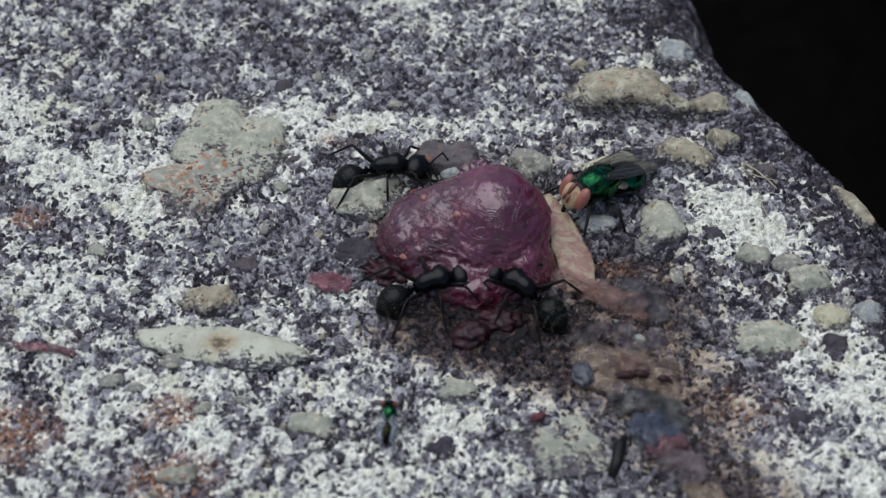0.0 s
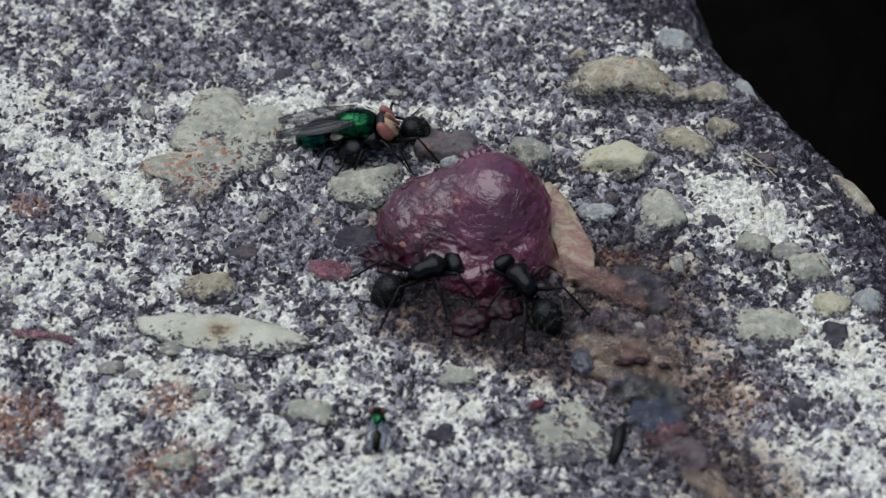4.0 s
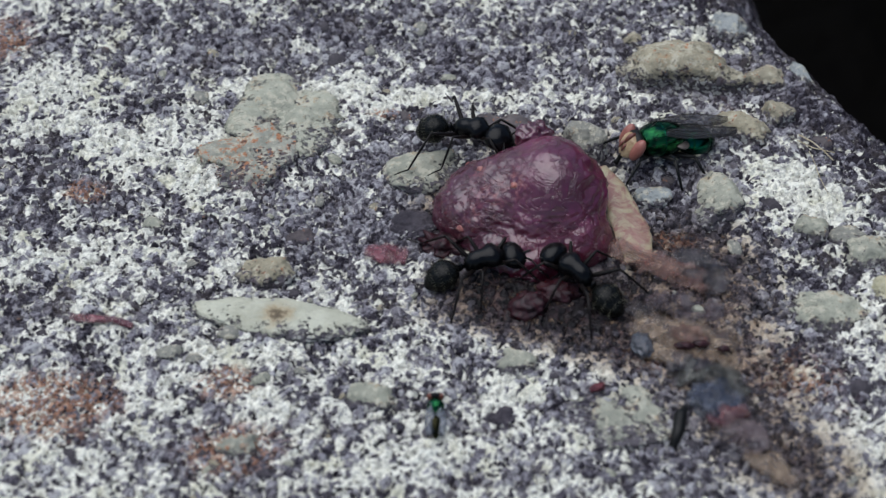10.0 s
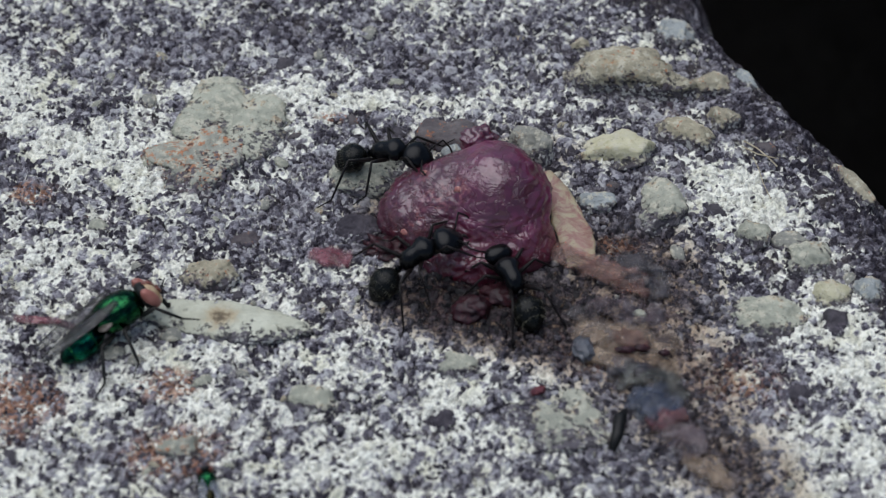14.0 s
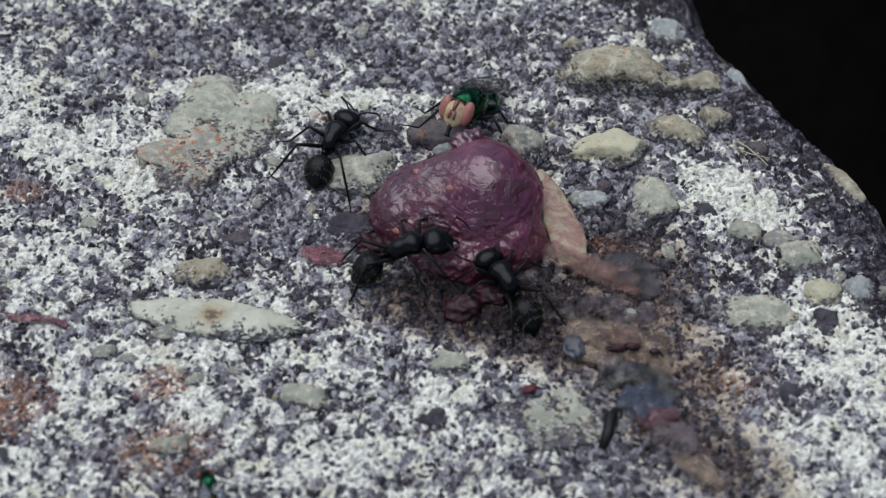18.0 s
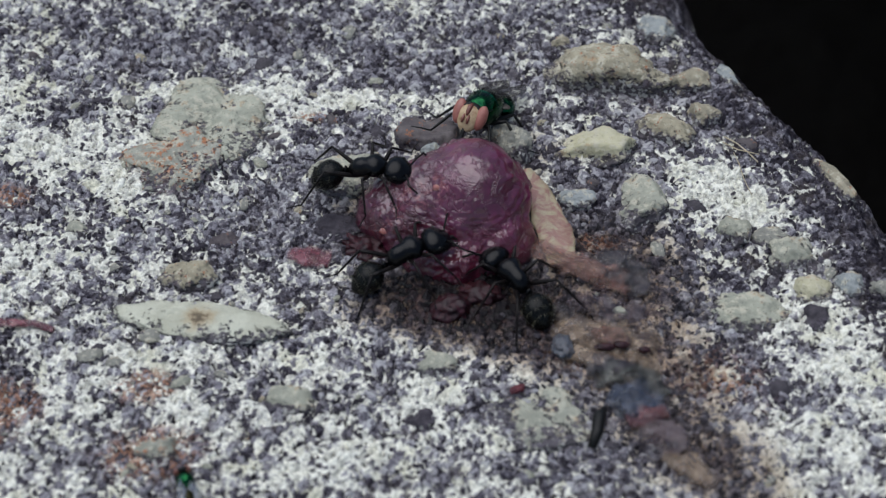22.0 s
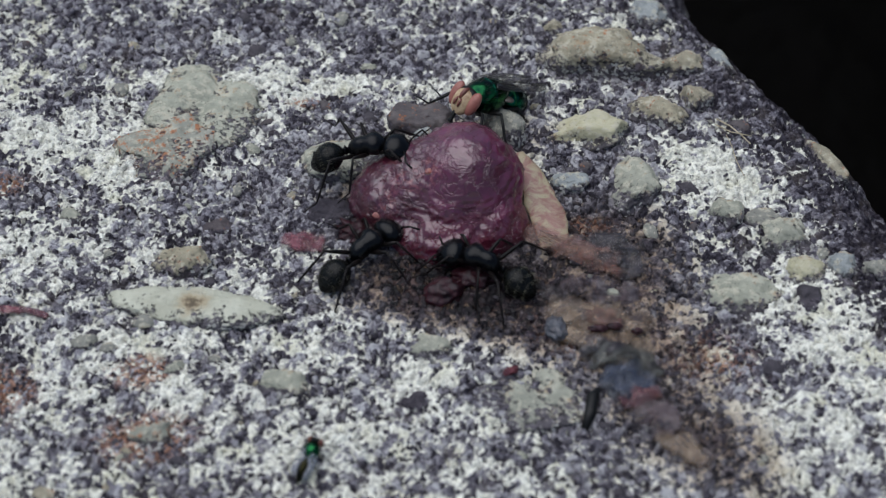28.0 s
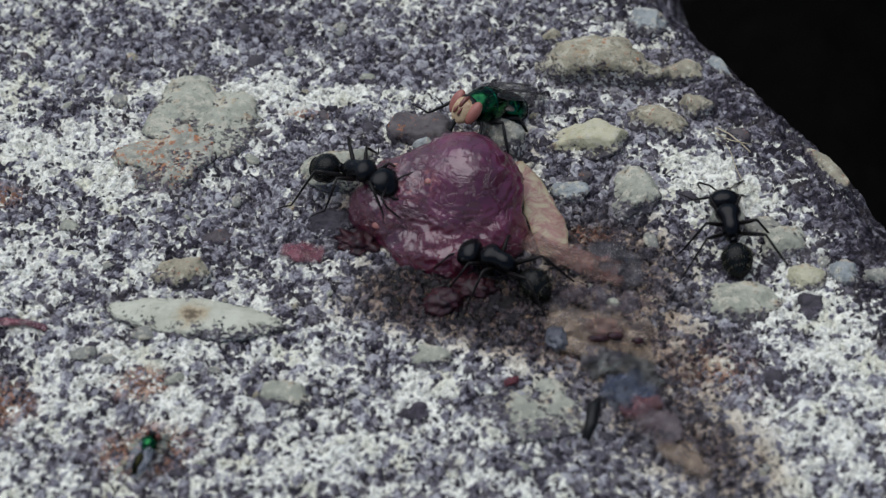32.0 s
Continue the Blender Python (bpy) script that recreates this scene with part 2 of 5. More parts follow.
def skin_material(name, a, b, alpha=1.0, wet=0.3, relief=0.22):
    m = Mat(name, 0.5 - 0.5 * wet, Subsurface_Weight=0.2, Coat_Weight=wet, Coat_Roughness=0.15, Specular_IOR_Level=0.2 + wet)
    m.b.inputs["Subsurface Radius"].default_value = (0.8 * MM, 0.4 * MM, 0.3 * MM)
    m.b.inputs["Subsurface Scale"].default_value = 1.0
    if alpha < 1:
        patchy = m.ramp(m.noise(1.1, 4), 0.3, 0.7, alpha - 0.3, alpha + 0.15)
        torn = m.math("ADD", m.attribute("rim"), m.math("MULTIPLY", m.math("SUBTRACT", m.noise(0.7, 4), 0.5), 0.9))
        m.put(m.b.inputs["Alpha"], m.math("MULTIPLY", patchy, m.ramp(torn, 0.95, 0.55)))
    c = m.mix(m.ramp(m.noise(1.8, 4, 0.6, 1.5), 0.32, 0.6), a, b)
    c = m.mix(m.ramp(m.noise(0.4, 3), 0.62, 0.72, 0.0, 0.5), c, (0.5 * a[0], 0.5 * a[1], 0.5 * a[2]))
    return m.base(c).bump(m.noise(0.5, 4, 0.6, 2.0), relief, 0.8).m


def film_material(name, dark, mid, light, most=0.8):
    """Half-clear wet tissue film with soft blotches and a torn, fading edge."""
    m = Mat(name, 0.2, Specular_IOR_Level=0.5)
    torn = m.math("ADD", m.attribute("rim"), m.math("MULTIPLY", m.math("SUBTRACT", m.noise(1.1, 5, 0.65), 0.5), 1.5))
    patchy = m.ramp(m.noise(1.5, 4, 0.6), 0.34, 0.6, 0.35 * most, most)
    m.put(m.b.inputs["Alpha"], m.math("MULTIPLY", patchy, m.ramp(torn, 0.95, 0.4)))
    c = m.mix(m.ramp(m.noise(1.9, 4, 0.6, 1.2), 0.38, 0.58), dark, mid)
    c = m.mix(m.ramp(m.noise(1.3, 5, 0.65, 1.8), 0.52, 0.68), c, light)
    return m.base(c).bump(m.noise(0.9, 4, 0.6, 1.8), 0.3, 0.8).m


def shell_material(name, a, b, rough=0.3, metal=0.0, size=0.5, depth=0.02, gloss=0.5):
    m = Mat(name, rough, Metallic=metal, Specular_IOR_Level=gloss)
    m.base(m.mix(m.ramp(m.noise(size, 3), 0.3, 0.7), a, b))
    m.rough(m.ramp(m.noise(size * 0.7, 3), 0.3, 0.7, rough * 0.8, rough * 1.25))
    return m.bump(m.noise(0.08, 2), depth, 0.6).m


def wing_material(name, colour, least, most):
    m = Mat(name, 0.25)
    m.put(m.b.inputs["Alpha"], m.ramp(m.noise(1.5, 2), 0.3, 0.7, least, most))
    return m.base(colour).bump(m.noise(0.5, 3), 0.06, 0.6).m


def soil_material():
    m = Mat("near_black_soil", 0.9, Specular_IOR_Level=0.15)
    # near-black colour stands for the deep shade that hides the ground
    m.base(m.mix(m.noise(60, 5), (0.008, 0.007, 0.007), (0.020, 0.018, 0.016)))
    return m.bump(m.noise(15, 5), 8).m


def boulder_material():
    m = Mat("near_black_boulder", 0.85, Specular_IOR_Level=0.2)
    # coloured near black, so part of the cleft's shade is in the base
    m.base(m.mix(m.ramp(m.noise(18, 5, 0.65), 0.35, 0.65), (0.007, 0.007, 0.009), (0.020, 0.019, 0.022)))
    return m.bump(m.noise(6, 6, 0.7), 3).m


ROCK = rock_material()
SOIL = soil_material()
BOULDER = boulder_material()
STONES = {
    "green": stone_material("greenish_grey_stone", (0.285, 0.295, 0.23), (0.47, 0.475, 0.375), 0.4),
    "cream": stone_material("cream_stone", (0.46, 0.435, 0.275), (0.64, 0.61, 0.43), 0.15),
    "almond": stone_material("marked_cream_stone", (0.46, 0.46, 0.35), (0.60, 0.605, 0.48), -0.2, 0.0, True),
    "grey": stone_material("grey_stone", (0.22, 0.22, 0.185), (0.35, 0.35, 0.30), 0.4),
    "blue": stone_material("blue_grey_stone", (0.26, 0.285, 0.28), (0.40, 0.43, 0.41), 0.4),
    "rust": stone_material("rust_spotted_stone", (0.24, 0.25, 0.20), (0.40, 0.40, 0.33), 0.35, 1.0),
    "tan": stone_material("tan_stone", (0.27, 0.245, 0.17), (0.45, 0.41, 0.29), 0.45, 0.5),
    "dark": stone_material("dark_violet_stone", (0.03, 0.026, 0.034), (0.10, 0.088, 0.10), 0.4),
    "brown": stone_material("brown_stone", (0.07, 0.058, 0.062), (0.155, 0.135, 0.13), 0.4, 0.5),
}
FLESH = flesh_material()
FAT = skin_material("pale_fatty_skin", (0.24, 0.105, 0.09), (0.36, 0.305, 0.19), 1.0, 0.2, 0.10)
SPOT = skin_material("pink_fatty_flesh", (0.22, 0.06, 0.06), (0.36, 0.15, 0.12), 1.0, 0.3)
STRIP = skin_material("pink_fibrous_skin", (0.17, 0.068, 0.066), (0.31, 0.185, 0.145), 0.38, 0.2)
BEIGE_FILM = film_material("ochre_tissue_film", (0.07, 0.05, 0.045), (0.20, 0.145, 0.10), (0.34, 0.255, 0.17), 0.85)
DARK_FILM = film_material("blackish_tissue_film", (0.016, 0.015, 0.02), (0.05, 0.042, 0.046), (0.12, 0.10, 0.088), 0.75)
SLATE_FILM = film_material("slate_tissue_film", (0.022, 0.028, 0.045), (0.05, 0.06, 0.088), (0.10, 0.105, 0.125), 0.95)
RED_FILM = film_material("reddish_tissue_film", (0.055, 0.025, 0.035), (0.135, 0.055, 0.06), (0.22, 0.13, 0.11), 0.85)
PINK_FILM = film_material("pinkish_flesh_film", (0.09, 0.03, 0.04), (0.19, 0.062, 0.078), (0.27, 0.13, 0.13), 0.95)
MAUVE_FILM = film_material("mauve_tissue_film", (0.05, 0.04, 0.05), (0.13, 0.095, 0.10), (0.22, 0.17, 0.155), 0.6)
OLIVE_FILM = film_material("olive_tissue_film", (0.03, 0.03, 0.028), (0.085, 0.085, 0.075), (0.19, 0.18, 0.14), 0.8)
SLATE = skin_material("bluish_wet_gristle", (0.030, 0.034, 0.044), (0.085, 0.088, 0.10), 1.0, 0.3)
SCRAP = skin_material("reddish_flesh", (0.06, 0.012, 0.02), (0.13, 0.035, 0.042), 1.0, 0.06)
CLOT = skin_material("dark_blood_clot", (0.010, 0.002, 0.004), (0.034, 0.006, 0.010), 1.0, 0.1, 0.12)
ANT_BODY = shell_material("black_ant_shell", (0.0014, 0.0015, 0.002), (0.0035, 0.0037, 0.0046), 0.2, gloss=0.2)
ANT_GASTER = shell_material("dull_black_gaster", (0.0018, 0.002, 0.0018), (0.006, 0.0065, 0.0055), 0.26, size=0.25, gloss=0.17)
HAIR = shell_material("pale_short_hair", (0.05, 0.048, 0.03), (0.11, 0.105, 0.065), 0.4)
ANT_LEG = shell_material("dark_brown_leg", (0.004, 0.0035, 0.0035), (0.012, 0.009, 0.008), 0.35, gloss=0.15)
GREEN = shell_material("metallic_green_shell", (0.0004, 0.008, 0.010), (0.020, 0.13, 0.042), 0.10, 1.0, 0.9)
TEAL = shell_material("metallic_teal_shell", (0.0003, 0.005, 0.009), (0.005, 0.10, 0.06), 0.10, 1.0, 0.9)
BRASS = shell_material("brassy_shell", (0.005, 0.006, 0.005), (0.03, 0.028, 0.012), 0.3, 1.0, 1.2)
EYE = shell_material("brick_red_eye", (0.25, 0.085, 0.065), (0.33, 0.13, 0.10), 0.45, 0.0, 0.9)
DARK_EYE = shell_material("brown_eye", (0.10, 0.03, 0.02), (0.20, 0.07, 0.05), 0.35, 0.0, 0.4)
FACE = shell_material("silvery_tan_face", (0.27, 0.16, 0.08), (0.52, 0.40, 0.24), 0.45, 0.0, 0.8)
STRAW = shell_material("dry_straw", (0.30, 0.25, 0.15), (0.50, 0.44, 0.30), 0.7)
BLACK = shell_material("black_bristly_leg", (0.004, 0.004, 0.004), (0.010, 0.010, 0.009), 0.45, gloss=0.25)
WING = wing_material("smoky_wing_membrane", (0.05, 0.047, 0.048), 0.34, 0.52)
PALE_WING = wing_material("pale_wing_membrane", (0.22, 0.24, 0.27), 0.25, 0.42)
CALYPTER = shell_material("pale_brown_scale", (0.07, 0.055, 0.045), (0.13, 0.11, 0.09), 0.5)


# ---- mesh helpers ----
def part(name, bm, material, parent=None, label="", smooth=True):
    me = bpy.data.meshes.new(name)
    bm.to_mesh(me)
    bm.free()
    me.materials.append(material)
    if smooth:
        me.polygons.foreach_set("use_smooth", np.ones(len(me.polygons), bool))
    ob = new(name, me)
    ob.parent = parent
    return tagged(ob, label=label)


def loft(bm, rings, n=18):
    """A closed body along x: rings of (x, y, z, half width, half height), in millimetres."""
    loops = []
    for x, y, z, w, h in rings:
        loops.append([bm.verts.new((x * MM, (y + w * math.cos(a)) * MM, (z + h * math.sin(a)) * MM))
                      for a in (2 * math.pi * k / n for k in range(n))])
    for a, b in zip(loops, loops[1:]):
        for k in range(n):
            bm.faces.new((a[k], a[(k + 1) % n], b[(k + 1) % n], b[k]))
    bm.faces.new(loops[0][::-1]), bm.faces.new(loops[-1])
    bmesh.ops.recalc_face_normals(bm, faces=bm.faces)
    return bm


def egg(bm, length, width, height, fat=0.5, n=18, steps=12, x0=0.0, z0=0.0, droop=0.0):
    """A rounded body from x0 to x0 + length, widest at the share fat of its length."""
    rings = []
    for k in range(steps + 1):
        s = 0.5 - 0.5 * math.cos(math.pi * k / steps)
        q = s / fat * 0.5 if s < fat else 0.5 + (s - fat) / (1 - fat) * 0.5
        r = max(0.03, math.sin(math.pi * min(max(q, 0.0), 1.0)) ** 0.62)
        rings.append((x0 + length * s, 0, z0 + droop * s * s, width * r, height * r))
    return loft(bm, rings, n)


def tube(bm, points, radii, n=8):
    """A bent round rod through points, in millimetres."""
    pts = [Vector(p) * MM for p in points]
    loops = []
    for k, p in enumerate(pts):
        along = (pts[min(k + 1, len(pts) - 1)] - pts[max(k - 1, 0)]).normalized()
        side = along.cross(Vector((0, 0, 1)) if abs(along.z) < 0.9 else Vector((1, 0, 0))).normalized()
        up = side.cross(along)
        loops.append([bm.verts.new(p + (side * math.cos(a) + up * math.sin(a)) * radii[k] * MM)
                      for a in (2 * math.pi * j / n for j in range(n))])
    for a, b in zip(loops, loops[1:]):
        for j in range(n):
            bm.faces.new((a[j], a[(j + 1) % n], b[(j + 1) % n], b[j]))
    bm.faces.new(loops[0][::-1]), bm.faces.new(loops[-1])
    bmesh.ops.recalc_face_normals(bm, faces=bm.faces)
    return bm


def lump(bm, r, detail=3, rough=0.18, seed=0, size=1.0):
    """An uneven rounded body of radii r, in millimetres."""
    bmesh.ops.create_icosphere(bm, subdivisions=detail, radius=1.0)
    shift = Vector((seed * 3.7, seed * 1.3, seed * 5.1))
    for v in bm.verts:
        d = v.co.normalized()
        k = 1 + rough * noise.noise(d * 1.4 * size + shift) + 0.5 * rough * noise.noise(d * 3.3 * size + shift)
        v.co = Vector((d.x * r[0], d.y * r[1], d.z * r[2])) * k * MM
    return bm


# ---- the rock ----
def hashed(i, j, seed):
    h = (i * 374761393 + j * 668265263 + seed * 1442695041) & 0xFFFFFFFF
    h = ((h ^ (h >> 13)) * 1274126177) & 0xFFFFFFFF
    return ((h ^ (h >> 16)) & 0xFFFFFF) / 0xFFFFFF


def field(x, y, size, seed):
    """Smooth noise from 0 to 1."""
    u, v = x / size, y / size
    i, j = np.floor(u).astype(np.int64), np.floor(v).astype(np.int64)
    a, b = u - i, v - j
    a, b = a * a * (3 - 2 * a), b * b * (3 - 2 * b)
    p, q = hashed(i, j, seed), hashed(i + 1, j, seed)
    r, s = hashed(i, j + 1, seed), hashed(i + 1, j + 1, seed)
    return (p * (1 - a) + q * a) * (1 - b) + (r * (1 - a) + s * a) * b


def layered(x, y, size, seed, n=3):
    return sum(field(x + 7.1 * k, y - 3.3 * k, size / 2 ** k, seed + k) / 2 ** k for k in range(n)) / (2 - 2 / 2 ** n)


def grains(x, y, size, seed):
    """Cells: the distance to the nearest centre and to the second, in cells, two random numbers of the nearest, and a tilted face on it."""
    u, v = x / size, y / size
    i, j = np.floor(u).astype(np.int64), np.floor(v).astype(np.int64)
    best, second = np.full(u.shape, 9.0), np.full(u.shape, 9.0)
    r1, r2, tilt = np.zeros(u.shape), np.zeros(u.shape), np.zeros(u.shape)
    for di in (-1, 0, 1):
        for dj in (-1, 0, 1):
            a, b = i + di, j + dj
            du, dv = a + hashed(a, b, seed) - u, b + hashed(a, b, seed + 1) - v
            d = np.hypot(du, dv)
            near = d < best
            second = np.where(near, best, np.minimum(second, d))
            best = np.where(near, d, best)
            h1, h2 = hashed(a, b, seed + 2), hashed(a, b, seed + 3)
            r1, r2 = np.where(near, h1, r1), np.where(near, h2, r2)
            tilt = np.where(near, du * (hashed(a, b, seed + 4) - 0.5) + dv * (hashed(a, b, seed + 5) - 0.5), tilt)
    return best, second, r1, r2, tilt


def smooth(v, lo, hi):
    t = np.clip((v - lo) / (hi - lo), 0, 1)
    return t * t * (3 - 2 * t)


def spots(x, y, some):
    """The sum of soft ellipses (x, y, half length, half width, turn in degrees, strength)."""
    out = np.zeros(x.shape)
    for cx, cy, a, b, turn, k in some:
        c, s = math.cos(radians(turn)), math.sin(radians(turn))
        u, v = (x - cx) * c + (y - cy) * s, (y - cy) * c - (x - cx) * s
        out += k * np.exp(-((u / a) ** 2 + (v / b) ** 2))
    return out


EDGE_AT, EDGE_OUT = (28.0, 12.5), (0.919, 0.394)
PALE = [(-31, -3, 8, 3.5, 0, 0.25), (-31, 10, 9, 3.2, -25, 0.5), (-24, 6, 3, 4, 0, 0.35), (-8, 16, 26, 1.6, -3, 0.4), (-33, 22, 7, 5, 0, 0.15),
        (24.5, 4, 6, 2.6, -38, 0.55), (33, -14, 6, 9, 20, 0.4), (19, 24, 5, 3, -50, 0.3), (-12, -19, 22, 7, 0, 0.22),
        (-20, -13, 14, 3, 10, 0.15), (0, -22, 8, 4, 0, 0.1), (26, -20, 7, 5, -30, 0.3)]
DULL = [(10, -18.5, 9, 6, -20, 0.28), (27, -20, 7, 6, 0, 0.12), (-7, -8, 5, 3, 0, 0.25), (-29, 24, 16, 6, 0, 0.22), (13.5, 5, 4.5, 4.5, 0, 0.4), (19.5, 13.5, 6, 4.5, -20, 0.35), (-12, 22, 22, 6, -5, 0.22), (25.5, -13.5, 5, 3.5, -40, 0.3), (-32, 4.6, 6, 2.6, -15, 0.6), (-10, 3, 8, 6, 0, 0.34), (-34, 15, 6, 2, 0, 0.25),
        (3, -8, 9, 4, -10, 0.3), (14, 0, 6, 6, -30, 0.25), (-4, 11, 9, 2.2, -8, 0.22), (-24, -3, 12, 3, -8, 0.1)]
RUSTY = [(-44.6, 23.4, 3.4, 3.0, 0, 0.9), (-34, -17.5, 5, 3, 0, 1.0), (-21, 7.5, 3.4, 2.6, 30, 0.7), (-21, -15.6, 2.2, 1.5, 0, 0.9), (-20, -21.5, 4, 2.5, 0, 0.7),
         (-34, 4.5, 2, 1.3, 0, 0.8), (11, -12, 4, 3, -30, 0.5), (22, -15, 6, 3.5, -40, 0.45), (14, -1, 2, 1.2, 0, 0.8),
         (-9.5, 13.6, 2.0, 0.6, 0, 0.7), (20, 14, 4, 3, 0, 0.25)]
# wet stains; those at the flesh's front and left also paint gap shade
SOAKED_AND_SHADED = [(-0.5, -8.2, 6, 2.6, -6, 0.75), (6, -11.0, 6, 2.4, -12, 0.6), (3.2, -6.4, 5.6, 2.7, -5, 2.1), (13.5, -9, 7.5, 6.5, -40, 0.66), (17, -17, 6, 6.5, -60, 0.58), (14.5, -1.5, 4.5, 4.5, -30, 0.6),
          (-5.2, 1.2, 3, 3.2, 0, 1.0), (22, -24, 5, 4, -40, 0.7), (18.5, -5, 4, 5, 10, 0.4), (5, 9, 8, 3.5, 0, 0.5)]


def spaced(lo, hi, fine_lo, fine_hi, step):
    out = list(np.arange(fine_lo, fine_hi, step))
    for start, end, sign in ((fine_lo, lo, -1), (out[-1], hi, 1)):
        grow, at = step, start
        while sign * (end - at) > 0:
            grow *= 1.12
            at += sign * grow
            out.append(at)
    return np.array(sorted(out))


def beyond(x, y):
    """How far a place lies outside the rock's upper edge, in millimetres."""
    return (x - EDGE_AT[0]) * EDGE_OUT[0] + (y - EDGE_AT[1]) * EDGE_OUT[1] + 0.75 * np.sin((y - 13) / 5.4) + 1.9 * np.clip((y - 19) / 10, 0, 1)


GRID = {}


def seat(x, y):
    """The mean height of the rock round a place, in millimetres."""
    xs, ys, z = GRID["x"], GRID["y"], GRID["z"]
    i, j = np.searchsorted(xs, x), np.searchsorted(ys, y)
    return float(z[max(j - 6, 0):j + 7, max(i - 6, 0):i + 7].mean())


def rock():
    xs, ys = spaced(-420, 420, -42, 41, 0.088), spaced(-420, 420, -28, 34, 0.088)
    x, y = np.meshgrid(xs, ys)
    d = beyond(x, y) + (layered(x, y, 9, 31) - 0.5) * 2.6 + (layered(x, y, 2.6, 35) - 0.5) * 2.4
    over = np.maximum(d, 0)
    drop = np.where(over < 9, 0.17 * over ** 2, 13.8 + 3.1 * (over - 9))
    wx, wy = x + 0.5 * (layered(x, y, 0.9, 5, 2) - 0.5), y + 0.5 * (layered(x, y, 0.9, 6, 2) - 0.5)
    # packed small grains, with larger rounded ones among them
    g1, g2, q1, q2, gt = grains(wx, wy, 0.44, 21)
    f1, f2, r1, r2, ft = grains(wx, wy, 1.12, 11)
    t1, t2, p1, p2, tt = grains(wx + 0.3 * wy, wy * 1.2, 0.72, 131)
    small = 0.22 * smooth(g2 - g1, 0.0, 0.26) + 0.30 * q1 + 0.62 * gt
    dome = np.sqrt(np.clip(1 - (f1 / (0.30 + 0.26 * r2)) ** 2, 0, 1)) * (r1 > 0.5)
    large = np.where(dome > 0, 0.08 + 0.50 * np.minimum(dome, 0.8) + 0.9 * ft, -1.0)
    big = large > small
    grain = np.where(big, large, small)
    # lichen lies between the grains and, where it is thick, over them
    broad = 0.37 + spots(x, y, PALE) - 0.8 * spots(x, y, DULL) + (layered(x, y, 4.5, 41) - 0.5) * 0.8
    # less lichen at the edge, none lower: side shade put into the colour
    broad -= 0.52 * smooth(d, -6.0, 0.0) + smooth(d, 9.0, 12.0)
    level = 0.0 + 0.74 * broad + 0.85 * (layered(x, y, 1.1, 51) - 0.5) + 0.4 * (field(x, y, 0.3, 57) - 0.5)
    lichen = smooth(level - grain, -0.14, 0.15)
    pits = smooth(t1, 0.13 + 0.16 * p1, 0.07 + 0.10 * p1) * (p2 > 0.36)
    lichen *= 1 - pits
    stain = np.clip(spots(x, y, SOAKED_AND_SHADED), 0, 2)
    rusty = np.clip(spots(x, y, RUSTY) * (0.4 + 1.2 * layered(x, y, 1.2, 61)), 0, 1)
    tone = np.where(big, 0.10 + 0.85 * r2, 0.05 + 0.92 * q2 ** 1.1)
    # pits and edge slope darkened: their shade put into the grain tone
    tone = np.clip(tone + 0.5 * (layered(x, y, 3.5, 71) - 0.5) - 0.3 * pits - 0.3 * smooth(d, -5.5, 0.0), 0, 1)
    z = grain + lichen * np.clip(level - grain, 0, 0.3) * 0.8 + lichen * 0.10 * (layered(x, y, 0.5, 81) - 0.5)
    z += (layered(x, y, 11, 91) - 0.5) * 0.8 + (layered(x, y, 2.6, 95) - 0.5) * 0.45 - 0.42 - 0.38 * pits
    z -= spots(x, y, [(-6.6, 22.4, 1.1, 1.0, 0, 0.9)]) + drop
    z = np.maximum(z, -150.0)
    GRID.update(x=xs, y=ys, z=z)
    ny, nx = x.shape
    verts = np.stack([x, y, z], -1).reshape(-1, 3) * MM
    k = np.arange(nx * ny).reshape(ny, nx)
    faces = np.stack([k[:-1, :-1], k[:-1, 1:], k[1:, 1:], k[1:, :-1]], -1).reshape(-1, 4)
    faces = faces[verts[faces].max(1)[:, 2] > -0.149]
    # the border hangs down to the soil
    ring = np.concatenate([k[0, :], k[1:, -1], k[-1, -2::-1], k[-2:0:-1, 0]])
    low = verts[ring].copy()
    low[:, 2] = -0.151
    m = len(ring)
    a, b = np.arange(m), (np.arange(m) + 1) % m
    skirt = np.stack([ring[b], ring[a], nx * ny + a, nx * ny + b], -1)
    verts, faces = np.concatenate([verts, low]), np.concatenate([faces, skirt])
    me = bpy.data.meshes.new("rock")
    me.vertices.add(len(verts)), me.loops.add(faces.size), me.polygons.add(len(faces))
    me.vertices.foreach_set("co", verts.astype(np.float32).ravel())
    me.loops.foreach_set("vertex_index", faces.astype(np.int32).ravel())
    me.polygons.foreach_set("loop_start", np.arange(0, faces.size, 4, dtype=np.int32))
    me.polygons.foreach_set("use_smooth", np.ones(len(faces), bool))
    me.update(calc_edges=True)
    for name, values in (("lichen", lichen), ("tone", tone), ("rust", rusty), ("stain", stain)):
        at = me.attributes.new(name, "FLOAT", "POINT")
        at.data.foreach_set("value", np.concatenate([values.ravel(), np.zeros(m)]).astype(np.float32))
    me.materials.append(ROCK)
    return tagged(new("rock", me), "rough dark rock crusted with white lichen and small grains", "rock", kind="structure")


ROCK_BODY = rock()


